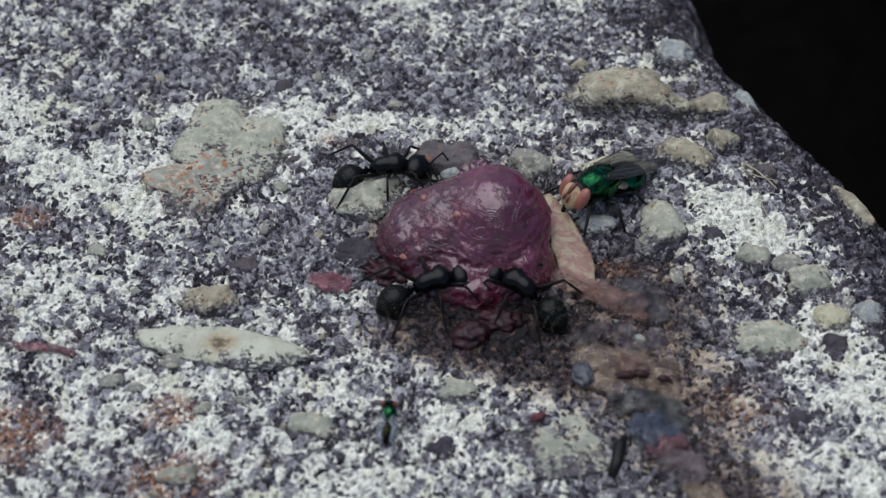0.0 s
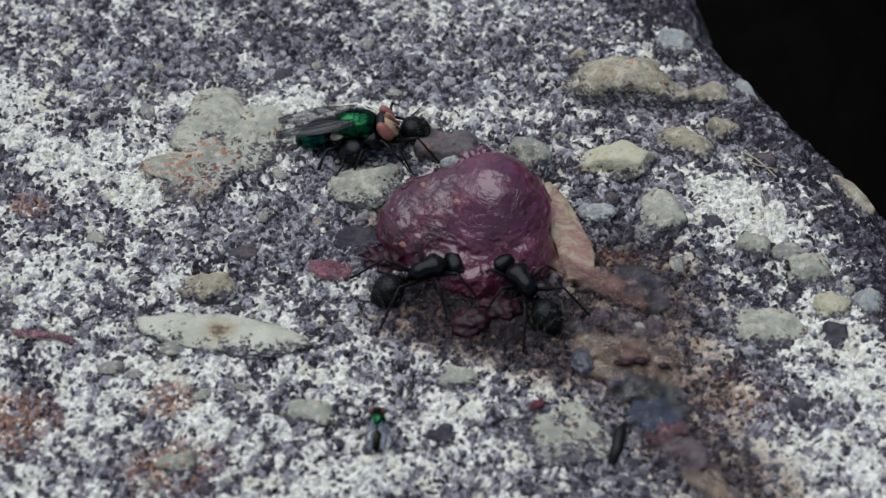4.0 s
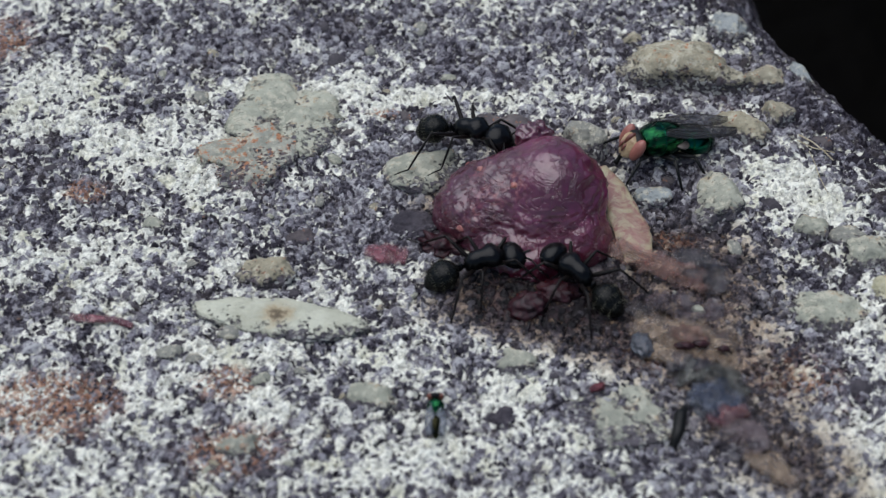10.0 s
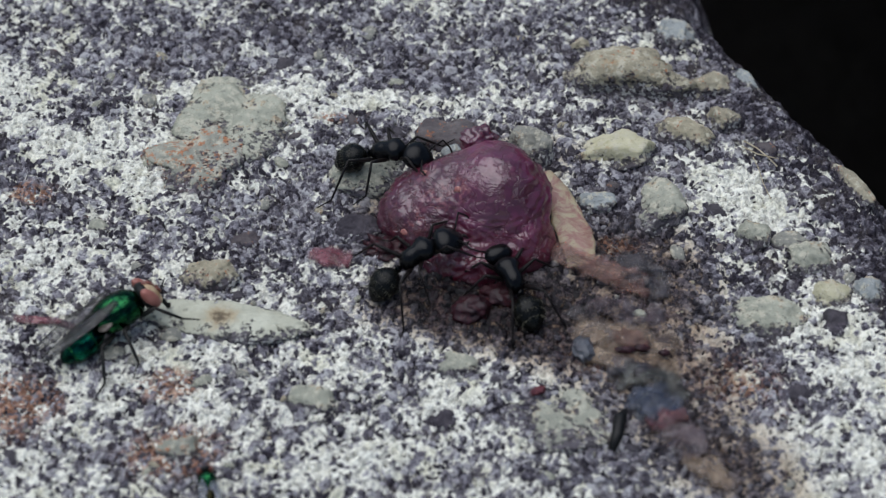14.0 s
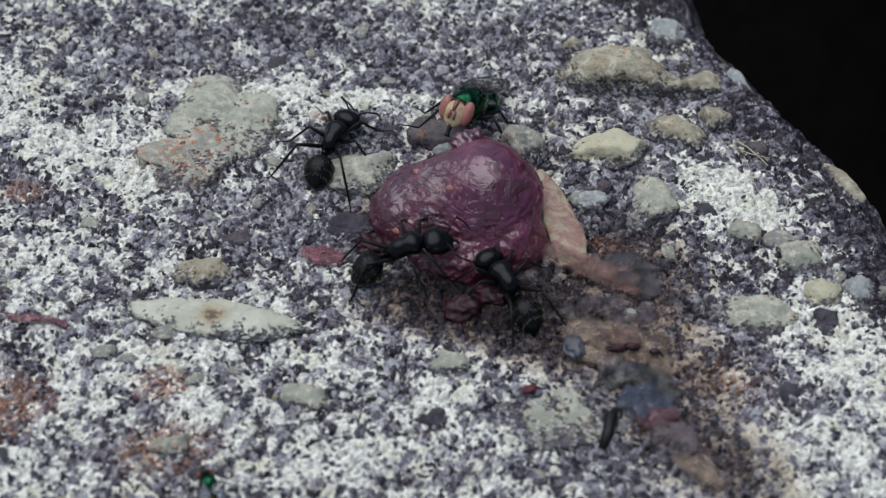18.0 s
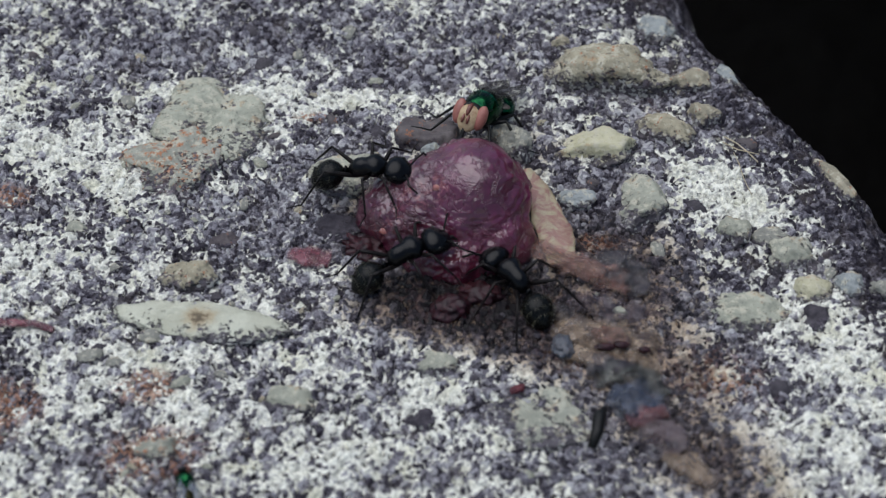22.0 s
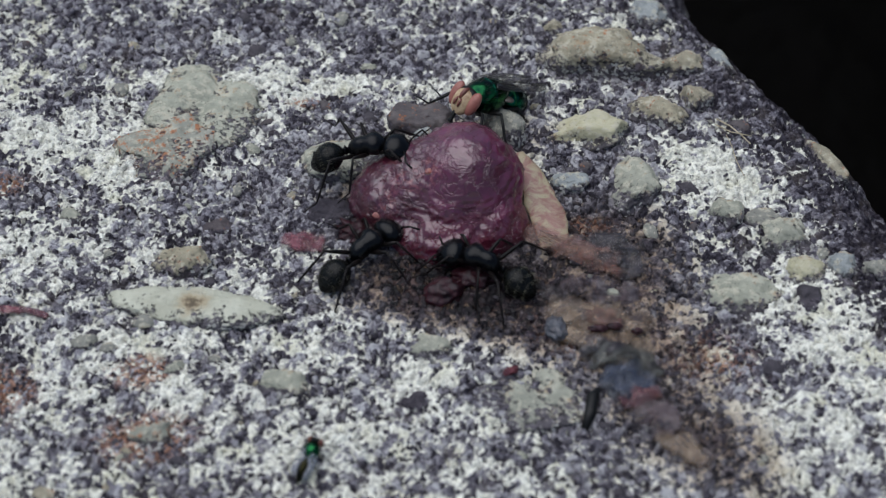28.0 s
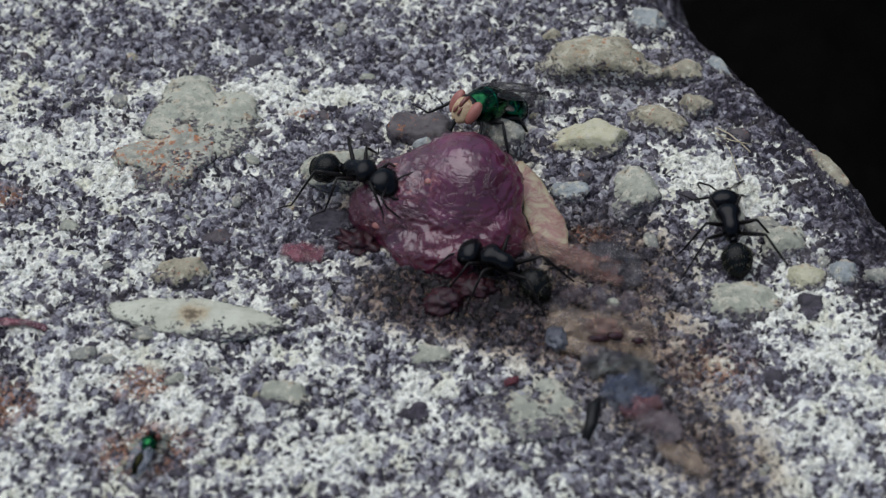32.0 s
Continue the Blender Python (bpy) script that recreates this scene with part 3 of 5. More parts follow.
def soil():
    bm = bmesh.new()
    bmesh.ops.create_grid(bm, x_segments=90, y_segments=90, size=2.5)
    for v in bm.verts:
        v.co.z = 0.012 * noise.noise(v.co * 5) + 0.03 * noise.noise(v.co * 1.1) - 0.01
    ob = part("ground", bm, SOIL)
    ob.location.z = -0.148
    tagged(ob, "soil coloured near black for the deep shade below the rock", "ground", kind="structure")


# the added boulder across the cleft: metres outside the rock's edge, and height
CLEFT = [(0.36, -0.24), (0.30, -0.22), (0.27, -0.15), (0.20, -0.08), (0.11, -0.032), (0.05, -0.006), (0.026, 0.004), (0.026, 0.012),
         (0.05, 0.02), (0.1, 0.026), (0.2, 0.03), (0.40, 0.02), (0.52, -0.04), (0.58, -0.17)]


def shade_bank():
    """A boulder added to shut the sky out of the cleft; its lip stays out of view."""
    bm = bmesh.new()
    out, along = Vector((*EDGE_OUT, 0)), Vector((-EDGE_OUT[1], EDGE_OUT[0], 0))
    start = Vector((*EDGE_AT, 0)) * MM
    rows = []
    for k in range(61):
        u = k / 30 - 1
        line = []
        for far, z in CLEFT:
            p = start + along * (0.55 * u) + out * (far + 0.05 * u * u)
            p += Vector((noise.noise(p * 16), noise.noise(p * 16 + Vector((9, 0, 0))), noise.noise(p * 16 + Vector((0, 9, 0))))) * 0.005
            p.z += z - max(0.0, abs(u) - 0.8) * 0.8 * (z + 0.17)
            line.append(bm.verts.new(p))
        rows.append(line)
    for a, b in zip(rows, rows[1:]):
        for j in range(len(CLEFT) - 1):
            bm.faces.new((a[j], a[j + 1], b[j + 1], b[j]))
    for line in (rows[0], rows[-1]):
        bm.faces.new(line)
    bmesh.ops.recalc_face_normals(bm, faces=bm.faces)
    tagged(part("backdrop", bm, BOULDER), "near-black boulder added across the cleft to keep it in shade", "boulder", kind="structure")


soil()
shade_bank()


# ---- stones set in the rock ----
def pebble(x, y, rx, ry, rz, turn, look_of, seed, sink=0.3, rough=0.22, flat=0.0, label="", detail=5, less_dark=0.12):
    """A worn stone with blunt faces, half sunk in the rock."""
    bm = bmesh.new()
    bmesh.ops.create_icosphere(bm, subdivisions=detail, radius=1.0)
    picks = random.Random(seed)
    faces = [(Vector([picks.gauss(0, 1) for _ in range(3)]).normalized(), picks.uniform(0.62, 0.95)) for _ in range(11)]
    faces.append((Vector((0, 0, 1)), 1.0 - 0.6 * flat))
    shift = Vector((seed * 3.7, seed * 1.3, seed * 5.1))
    rim = []
    for v in bm.verts:
        d = v.co.normalized()
        cuts = [(far / d.dot(n)) ** -26 for n, far in faces if d.dot(n) > 0.25]
        k = (1.0 + sum(cuts)) ** (-1 / 26)
        k *= 1 + rough * 0.8 * noise.noise(d * 1.5 + shift) + 0.08 * noise.noise(d * 4 + shift) + 0.06 * noise.noise(d * 10 + shift) + 0.045 * noise.noise(d * 23 + shift)
        p = d * k
        v.co = Vector((p.x * rx, p.y * ry, p.z * rz)) * 1.17 * MM
        # rim: grit rising from below, plus shade put on the -y flank
        rim.append(min(1.3, max(0.0, 1.25 - less_dark - p.z * 1.35 - 0.5 * d.y)))
    ob = part("pebble", bm, STONES[look_of], ROCK_BODY, label)
    at = ob.data.attributes.new("rim", "FLOAT", "POINT")
    at.data.foreach_set("value", rim)
    ob.matrix_basis = pose(x * MM, y * MM, (seat(x, y) - sink * rz) * MM, 0, 0, turn)
    return ob


def pebbles():
    pebble(-17.3, 13.2, 4.0, 5.0, 1.3, -20, "green", 1, 0.45, 0.6, 0.5, "greenish grey stone with an orange rim", 5, 0.1)
    pebble(-20.6, 8.6, 3.8, 3.6, 1.2, 25, "rust", 2, 0.4, 0.6, 0.5, "grey stone spotted with rust", 5, 0.05)
    pebble(16.6, 18.2, 5.2, 2.9, 3.0, -6, "tan", 3, 0.2, 0.35, 0.0, "large tan stone, its flanks darkened with grit and shade", 5)
    pebble(22.9, 17.6, 1.8, 1.5, 1.2, -20, "tan", 4, 0.2)
    pebble(20.6, 23.9, 2.0, 1.6, 1.2, -35, "blue", 5, 0.2, label="pale bluish stone")
    pebble(14.8, 9.2, 3.6, 2.1, 1.8, 8, "cream", 6, 0.2, 0.3, 0.3, "cream wedge-shaped stone", 5, 0.3)
    pebble(20.3, 11.5, 3.1, 1.6, 1.4, -32, "tan", 7, 0.2)
    pebble(23.8, 13.3, 1.3, 1.3, 1.4, 0, "tan", 8, 0.1)
    pebble(17.8, 3.0, 2.15, 2.8, 1.7, 10, "green", 9, 0.2, 0.18, 0.1, "rounded greenish grey stone")
    pebble(12.7, 3.8, 1.6, 1.1, 0.9, 0, "blue", 10, 0.2)
    pebble(0.5, 8.9, 0.9, 0.7, 1.0, 0, "blue", 36, 0.0)
    pebble(24.8, 0.1, 1.5, 1.45, 1.1, 0, "green", 11, 0.2)
    pebble(29.2, -3.0, 2.1, 1.8, 1.2, -10, "green", 12, 0.2, 0.3)
    pebble(30.3, -6.6, 1.7, 1.3, 1.0, 0, "cream", 13, 0.25)
    pebble(25.5, -8.7, 2.9, 2.3, 1.2, -12, "green", 14, 0.3, 0.28, 0.4)
    pebble(33.6, -6.0, 1.25, 1.3, 1.0, 0, "blue", 15)
    pebble(36.0, -6.3, 1.0, 1.1, 0.9, 0, "grey", 16)
    pebble(7.2, 9.7, 2.0, 1.9, 2.3, 0, "grey", 17, 0.15, 0.15, 0.1, "dark grey rounded stone")
    pebble(0.1, 11.0, 2.6, 2.3, 2.0, 0, "brown", 18, 0.25, 0.28, 0.1, "brownish stone with rust")
    pebble(-6.2, 6.6, 2.9, 2.5, 1.7, 24, "green", 19, 0.2, 0.3, 0.3, "pale greenish stone")
    pebble(-6.6, 0.8, 1.9, 1.5, 1.1, 0, "dark", 20, 0.2)
    pebble(-18.5, -4.6, 2.0, 1.5, 1.6, 0, "tan", 21, 0.2, 0.3)
    pebble(-17.3, -9.3, 5.75, 1.8, 0.7, -9, "almond", 22, 0.0, 0.1, 0.6, "long flat cream stone shaped like an almond", 5, 0.45)
    pebble(1.0, -13.6, 1.6, 1.5, 0.8, 0, "green", 23, 0.2, 0.3, 0.4)
    pebble(-10.1, -17.1, 1.9, 1.3, 0.8, -15, "green", 24, 0.2, 0.25, 0.3)
    pebble(9.0, -19.1, 4.5, 2.9, 0.9, -8, "green", 25, 0.35, 0.35, 0.5, "flat greenish grey stone", 5, -0.05)
    pebble(-0.2, -18.6, 1.0, 1.1, 0.7, 0, "dark", 26)
    pebble(-19.6, -21.6, 1.5, 1.3, 1.1, 0, "rust", 27, 0.25, 0.4)
    pebble(-18.3, -15.3, 0.9, 0.7, 0.5, 10, "green", 28)
    pebble(11.8, 22.6, 0.9, 0.9, 0.8, 0, "tan", 29)
    pebble(-16.1, -0.7, 1.15, 1.0, 0.7, 0, "brown", 30)
    pebble(27.9, -0.6, 1.4, 1.0, 0.8, 0, "grey", 31)
    pebble(30.4, -9.1, 1.3, 1.2, 0.8, 0, "dark", 32)
    pebble(-25.4, -12.9, 1.0, 0.9, 0.6, 0, "grey", 33)
    pebble(33.9, 5.9, 2.6, 0.8, 0.9, -60, "tan", 34, 0.3, 0.25, label="long tan stone on the rock's edge")
    pebble(26.3, 18.3, 1.6, 0.8, 0.8, -55, "blue", 35, 0.3)
    # small loose-looking grains between the larger stones, on a few shared meshes
    kinds = []
    for k, look_of in enumerate(("grey", "dark", "green", "brown", "dark", "grey", "dark", "tan")):
        ob = pebble(0, 0, 1.0, 0.85, 0.6, 0, look_of, 50 + k, detail=2)
        kinds.append(ob)
    picks = random.Random(3)
    for k in range(150):
        x, y = picks.uniform(-38, 34), picks.uniform(-27, 27)
        if beyond(x, y) > -1 or math.hypot(x - 2.5, y - 2) < 9:
            continue
        size = 0.28 + 0.75 * picks.random() ** 2.2
        first = k < len(kinds)
        ob = kinds[k] if first else new("pebble", kinds[k % len(kinds)].data)
        ob.parent = ROCK_BODY
        ob.matrix_basis = pose(x * MM, y * MM, (seat(x, y) - 0.12 * size) * MM, 0, 0, picks.uniform(0, 360)) @ Matrix.Diagonal((size, size * picks.uniform(0.7, 1.0), size * 0.8, 1))
    for ob in kinds:
        if ob.matrix_basis.translation.length < 1.5 * MM:
            ob.matrix_basis = pose(-28 * MM, 0.5 * MM, 0.02 * MM)


pebbles()


# ---- the piece of flesh and its scraps ----
MEAT_FROM = Vector((2.4, 1.0, 0.8))
MEAT_LOBES = [((3.9, 1.9, 1.4), (4.6, 4.7, 5.45)), ((-1.0, 1.6, 0.6), (4.3, 3.4, 3.0)), ((0.7, 2.0, 1.0), (4.3, 3.5, 4.1)), ((2.2, -1.6, 0.0), (4.4, 3.6, 2.4)),
              ((2.2, 0.9, 0.6), (4.2, 3.4, 3.8)), ((6.2, -1.6, 0.5), (2.4, 2.2, 2.2))]


FATTY = [(Vector((-1.1, 2.2, 4.2)), 0.9), (Vector((-0.6, -0.1, 4.3)), 0.9), (Vector((1.1, 0.1, 5.2)), 0.75),
         (Vector((-3.2, -1.0, 1.6)), 0.8), (Vector((-2.4, -0.9, 2.8)), 0.8), (Vector((-2.0, 4.6, 2.2)), 0.8)]


def reach(d, c, r):
    """How far from MEAT_FROM the ray d leaves the ellipsoid at c with radii r; 0 where it misses it."""
    o = MEAT_FROM - Vector(c)
    q = Vector((d.x / r[0], d.y / r[1], d.z / r[2]))
    p = Vector((o.x / r[0], o.y / r[1], o.z / r[2]))
    a, b, e = q.dot(q), q.dot(p), p.dot(p) - 1
    disc = b * b - a * e
    return max(0.0, (-b + math.sqrt(disc)) / a) if disc > 0 else 0.0


def meat():
    bm = bmesh.new()
    bmesh.ops.create_icosphere(bm, subdivisions=6, radius=1.0)
    wet, fatty, deep, speck = (bm.verts.layers.float.new(k) for k in ("torn", "fatty", "deep", "speck"))
    for v in bm.verts:
        d = v.co.normalized()
        far = sum(reach(d, c, r) ** 7 for c, r in MEAT_LOBES) ** (1 / 7)
        p = MEAT_FROM + d * far
        torn = min(1.0, max(0.0, (3.2 - p.z) / 2.0)) if p.x < 6.0 else 0.2
        p += d * (0.30 * noise.noise(p * 0.42) + (0.08 + 0.2 * torn) * noise.noise(p * 1.1) + (0.05 + 0.18 * torn) * (0.4 - abs(noise.noise(p * 2.1))) + 0.12 * torn * noise.noise(p * 4.5))
        q = Vector((p.x * 0.9, p.y * 0.9 + 0.5 * p.z, p.z * 2.2))
        p += d * (0.05 + 0.13 * max(0.0, 1 - abs(p.z - 2.9) / 2.2)) * (0.45 - 2.0 * abs(noise.noise(q)))
        if p.x > 6.2:
            p += d * 0.20 * min(1.0, p.x - 6.2) * (0.6 - abs(noise.noise(p * 0.8)) * 2.2)
        v[wet] = min(1.0, max(0.0, (4.4 - p.z) / 2.4))
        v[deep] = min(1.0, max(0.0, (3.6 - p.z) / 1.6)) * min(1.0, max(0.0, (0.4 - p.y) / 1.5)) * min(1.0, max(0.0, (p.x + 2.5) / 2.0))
        v[speck] = min(1.0, max(0.0, (1.2 - p.x) / 2.0))
        v[fatty] = max(0.0, max(max(0.0, 1.25 - (p - c).length / (1.45 * far_of)) for c, far_of in FATTY))
        v.co = Vector((p.x, p.y, max(p.z, -0.7))) * MM
    root = tagged(new("meat_lump"), "glossy dark red raw flesh with a torn pale skin flap", "meat")
    root.empty_display_size = 0.002
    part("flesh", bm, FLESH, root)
    part("skin_flap", sheet([(8.2, 5.6, 1.4), (9.2, 3.4, 1.3), (9.9, 1.0, 1.0), (10.6, -1.4, 0.7), (10.9, -3.8, 0.5)],
                            [0.6, 1.0, 1.35, 1.45, 1.1], 0.2, 1, 34, 13, 0.14, False, 0.12), FAT, root, "pale cream fatty skin flap")
    picks = random.Random(5)
    for k in range(22):
        u, v, w = picks.uniform(-1, 1), picks.uniform(-1, 1), picks.uniform(0, 1)
        ends = Vector((9.0 + 2 * w, -2.9 + 0.6 * u - 0.8 * w, 1.2 - 0.2 * w)), Vector((13.5 + 3.8 * w, -5.2 + 1.5 * u - w, 0.35))
        line = []
        for q in range(7):
            p = ends[0].lerp(ends[1], q / 6)
            line.append(p + Vector((noise.noise(Vector((q * 0.6, k, 0))), noise.noise(Vector((q * 0.6, k, 9))), 0.4 * noise.noise(Vector((q, k, 5))))) * 0.55)
        fat = picks.uniform(0.018, 0.042)
        part("fibre", tube(bmesh.new(), line, [fat * 0.6, fat, fat, fat * 0.8, fat, fat * 0.7, fat * 0.3], 5), STRIP, root)
    part("skin_strip", sheet([(8.4, -2.6, 1.3), (10.6, -3.6, 1.0), (12.6, -4.4, 0.7), (14.4, -5.2, 0.5), (16.4, -6.3, 0.3)],
                             [1.0, 1.35, 1.4, 1.4, 1.1], 0.16, 2, 40, 17, 0.7), STRIP, root, "pink fibrous strip of skin")
    bm = bmesh.new()
    lump(bm, (1.6, 1.2, 1.15), 5, 0.3, 75, 1.1)
    wet, dusk = bm.verts.layers.float.new("torn"), bm.verts.layers.float.new("speck")
    for v in bm.verts:
        v[wet], v[dusk] = 0.25, 1.0
    knob = part("torn_end", bm, FLESH, root, "dark wrinkled end of the flesh")
    knob.location = (2.7 * MM, 6.0 * MM, 4.7 * MM)
    for k, (x, y, z, r) in enumerate([(-2.0, 4.6, 2.2, 0.6), (-1.0, 2.2, 4.0, 0.35), (-3.1, -1.2, 1.7, 0.4), (1.1, 0.0, 5.1, 0.3)]):
        b = bmesh.new()
        lump(b, (r, r * 0.9, r * 0.7), 3, 0.4, 70 + k)
        d = (Vector((x, y, z)) - MEAT_FROM).normalized()
        x, y, z = MEAT_FROM + d * (sum(reach(d, c, e) ** 7 for c, e in MEAT_LOBES) ** (1 / 7) - 0.1)
        part("fat_spot", b, SPOT, root, "pinkish fatty nodule").location = (x * MM, y * MM, z * MM)
    return knob


def sheet(spine, widths, thick, seed, n=26, across=9, wave=0.3, lies=False, ragged=0.35):
    """A torn thin sheet along a spine, in millimetres, with thickness and uneven edges; one that lies follows the rock."""
    bm = bmesh.new()
    rim = bm.verts.layers.float.new("rim")
    pts = [Vector(p) for p in spine]
    top, low = [], []
    for k in range(n + 1):
        s = k / n * (len(pts) - 1)
        i = min(int(s), len(pts) - 2)
        f = s - i
        f = f * f * (3 - 2 * f) * 0.5 + f * 0.5
        p = pts[i].lerp(pts[i + 1], f)
        w = widths[i] * (1 - f) + widths[i + 1] * f
        along = (pts[i + 1] - pts[i]).normalized()
        side = Vector((along.y, -along.x, 0)).normalized()
        ups, downs = [], []
        for j in range(across + 1):
            u = 2 * j / across - 1
            edge = w * (1 + ragged * noise.noise(Vector((s * 2.1, seed * 7 + (1 if u > 0 else -1), 0))))
            q = p + side * u * edge
            q.z += wave * noise.noise(Vector((q.x * 0.9, q.y * 0.9, seed))) + 0.35 * thick * (1 - u * u)
            q.z += seat(q.x, q.y) if lies else 0.0
            t = thick * 0.5 * (1 - 0.8 * abs(u) ** 3)
            ups.append(bm.verts.new((q + Vector((0, 0, t))) * MM))
            downs.append(bm.verts.new((q - Vector((0, 0, t))) * MM))
            ups[-1][rim] = downs[-1][rim] = max(abs(u), abs(2 * k / n - 1) ** 3)
        top.append(ups), low.append(downs)
    for k in range(n):
        for j in range(across):
            bm.faces.new((top[k][j], top[k + 1][j], top[k + 1][j + 1], top[k][j + 1]))
            bm.faces.new((low[k][j], low[k][j + 1], low[k + 1][j + 1], low[k + 1][j]))
        for j in (0, across):
            bm.faces.new((top[k][j], low[k][j], low[k + 1][j], top[k + 1][j]))
    for k in (0, n):
        for j in range(across):
            bm.faces.new((top[k][j], top[k][j + 1], low[k][j + 1], low[k][j]))
    bmesh.ops.recalc_face_normals(bm, faces=bm.faces)
    return bm


KNOB = meat()


def scrap(name, label, category, material, x, y, z, r, turn, seed, rough=0.35):
    bm = bmesh.new()
    lump(bm, r, 4, rough, seed, 1.6)
    ob = part(name, bm, material)
    ob.matrix_basis = pose(x * MM, y * MM, z * MM, 0, 0, turn)
    return tagged(ob, label, category)


def scraps():
    for label, spine, widths in (("small flat red scrap of flesh stuck on the rock", [(-11.0, -2.2, 0.25), (-9.3, -2.5, 0.4), (-7.4, -2.9, 0.25)], [0.9, 1.35, 0.9]),
                                 ("thin red shred lying on the rock", [(-33.6, -9.0, 0.3), (-31.6, -9.5, 0.45), (-30.0, -9.7, 0.4), (-28.4, -10.2, 0.3)], [0.4, 0.5, 0.4, 0.35])):
        tagged(part("flesh_scrap", sheet(spine, widths, 0.25, 40 + len(spine), 24, 11, 0.2, True), PINK_FILM), label, "scrap")
    scrap("blood_clot", "dark wet blood clot in front of the flesh", "clot", CLOT, 2.0, -8.2, 0.1, (1.5, 1.2, 1.1), 20, 83, 0.35)
    scrap("blood_clot", "dark wet blood clot beside the flesh", "clot", CLOT, 4.4, -6.6, 0.0, (1.6, 1.1, 0.8), -10, 84, 0.4)
    scrap("blood_clot", "small dark clot under the flesh", "clot", CLOT, -4.6, -1.6, 0.0, (1.6, 1.2, 0.6), -10, 85, 0.8)
    smear = tagged(new("tissue_smear"), "wet torn tissue smeared over the stained rock below the flesh", "smear")
    smear.empty_display_size = 0.002
    films = [(BEIGE_FILM, "ochre film", [(9.9, -9.6, 0.3), (12.0, -10.6, 0.5), (15.0, -11.4, 0.5), (18.2, -11.8, 0.3)], [1.2, 1.9, 1.9, 1.0]),
             (BEIGE_FILM, "ochre film", [(10.2, -12.6, 0.3), (13.0, -13.1, 0.55), (16.4, -13.4, 0.5), (18.0, -14.6, 0.3)], [0.9, 1.3, 1.2, 0.6]),
             (OLIVE_FILM, "greyish olive film", [(12.8, -15.4, 0.3), (14.8, -14.9, 0.7), (16.6, -15.2, 0.65), (18.3, -16.8, 0.3)], [0.8, 1.2, 1.3, 0.7]),
             (DARK_FILM, "blackish film", [(12.2, -14.4, 0.35), (14.4, -14.2, 0.7), (16.4, -14.6, 0.6)], [0.6, 0.9, 0.6]),
             (SLATE_FILM, "slate-blue film", [(13.6, -16.6, 0.35), (15.2, -17.2, 0.85), (16.6, -18.0, 0.75), (17.6, -19.2, 0.35)], [1.2, 2.0, 1.9, 1.0]),
             (RED_FILM, "dull red film", [(14.9, -19.6, 0.45), (16.4, -19.0, 0.85), (18.0, -18.4, 0.5)], [0.7, 1.2, 0.8]),
             (MAUVE_FILM, "mauve film", [(15.8, -19.8, 0.4), (17.6, -20.6, 0.7), (19.2, -22.0, 0.4)], [1.1, 2.0, 1.3]),
             (BEIGE_FILM, "ochre film", [(17.4, -22.2, 0.35), (19.0, -23.4, 0.5), (21.0, -25.2, 0.3)], [0.8, 1.4, 0.8]),
             (DARK_FILM, "dark flat film", [(13.6, -2.6, 0.5), (15.4, -4.0, 0.7), (16.6, -5.4, 0.6), (17.2, -7.0, 0.3)], [1.5, 2.2, 1.9, 0.9]),
             (MAUVE_FILM, "mauve film", [(11.2, -7.0, 0.1), (13.0, -7.8, 0.25), (15.4, -8.6, 0.3), (17.4, -8.6, 0.2)], [1.1, 1.6, 1.5, 0.8]),
             (DARK_FILM, "blackish film", [(9.6, -7.6, 0.1), (11.0, -8.6, 0.2), (12.6, -9.6, 0.1)], [0.8, 1.2, 0.8])]
    for k, (material, label, spine, widths) in enumerate(films):
        part("film", sheet(spine, widths, 0.2, 10 + k, 30, 15, 0.35, True), material, smear, label)
    scrap("gristle_scrap", "grey-blue half-clear bead in the wet smear", "scrap", SLATE, 10.6, -12.2, 0.35, (0.85, 1.15, 0.6), 10, 86, 0.25)
    scrap("gristle_scrap", "dark bluish half-clear gristle in the wet smear", "scrap", SLATE, 15.3, -17.5, 0.25, (1.7, 1.3, 0.6), -25, 95, 0.4)
    scrap("flesh_scrap", "pinkish torn scrap in the wet smear", "scrap", STRIP, 14.2, -11.5, 0.75, (1.3, 0.75, 0.35), -25, 87, 0.6)
    scrap("flesh_scrap", "dull red scrap sunk in the wet smear", "scrap", STRIP, 17.0, -18.9, 0.5, (1.0, 0.6, 0.3), 20, 88)
    scrap("flesh_scrap", "reddish shred on the wet stone", "scrap", SCRAP, 7.0, -16.2, 0.4, (0.6, 0.35, 0.2), 30, 89)
    for line, fat in (([(25.2, 10.5), (26.2, 9.7), (27.0, 8.6), (27.7, 7.5)], 0.06), ([(25.8, 8.6), (26.1, 7.2), (26.3, 5.6), (26.7, 3.5)], 0.04), ([(25.0, 9.9), (26.2, 8.9), (27.9, 8.3)], 0.05)):
        line = [(x, y, seat(x, y) + 0.35) for x, y in line]
        tagged(part("dry_fibre", tube(bmesh.new(), line, [fat] * len(line), 6), STRAW), "thin straw-coloured dry plant fibre stuck on the rock", "fibre")
    bm = bmesh.new()
    tube(bm, [(12.2, -21.6, 0.3), (12.7, -20.4, 0.7), (12.9, -19.2, 0.9), (13.4, -18.2, 0.6)], [0.3, 0.45, 0.5, 0.2], 10)
    tagged(part("dead_twig", bm, BLACK), "short black splinter standing in the wet smear", "splinter")
    for k, (x, y) in enumerate([(13.7, -12.6), (15.0, -12.4), (16.7, -12.9)]):
        scrap("dark_crumb", "small dark oval lump in the smear", "crumb", CLOT, x, y, 0.85, (0.75 - 0.15 * k, 0.27, 0.25), -4, 91 + k, 0.3)


scraps()


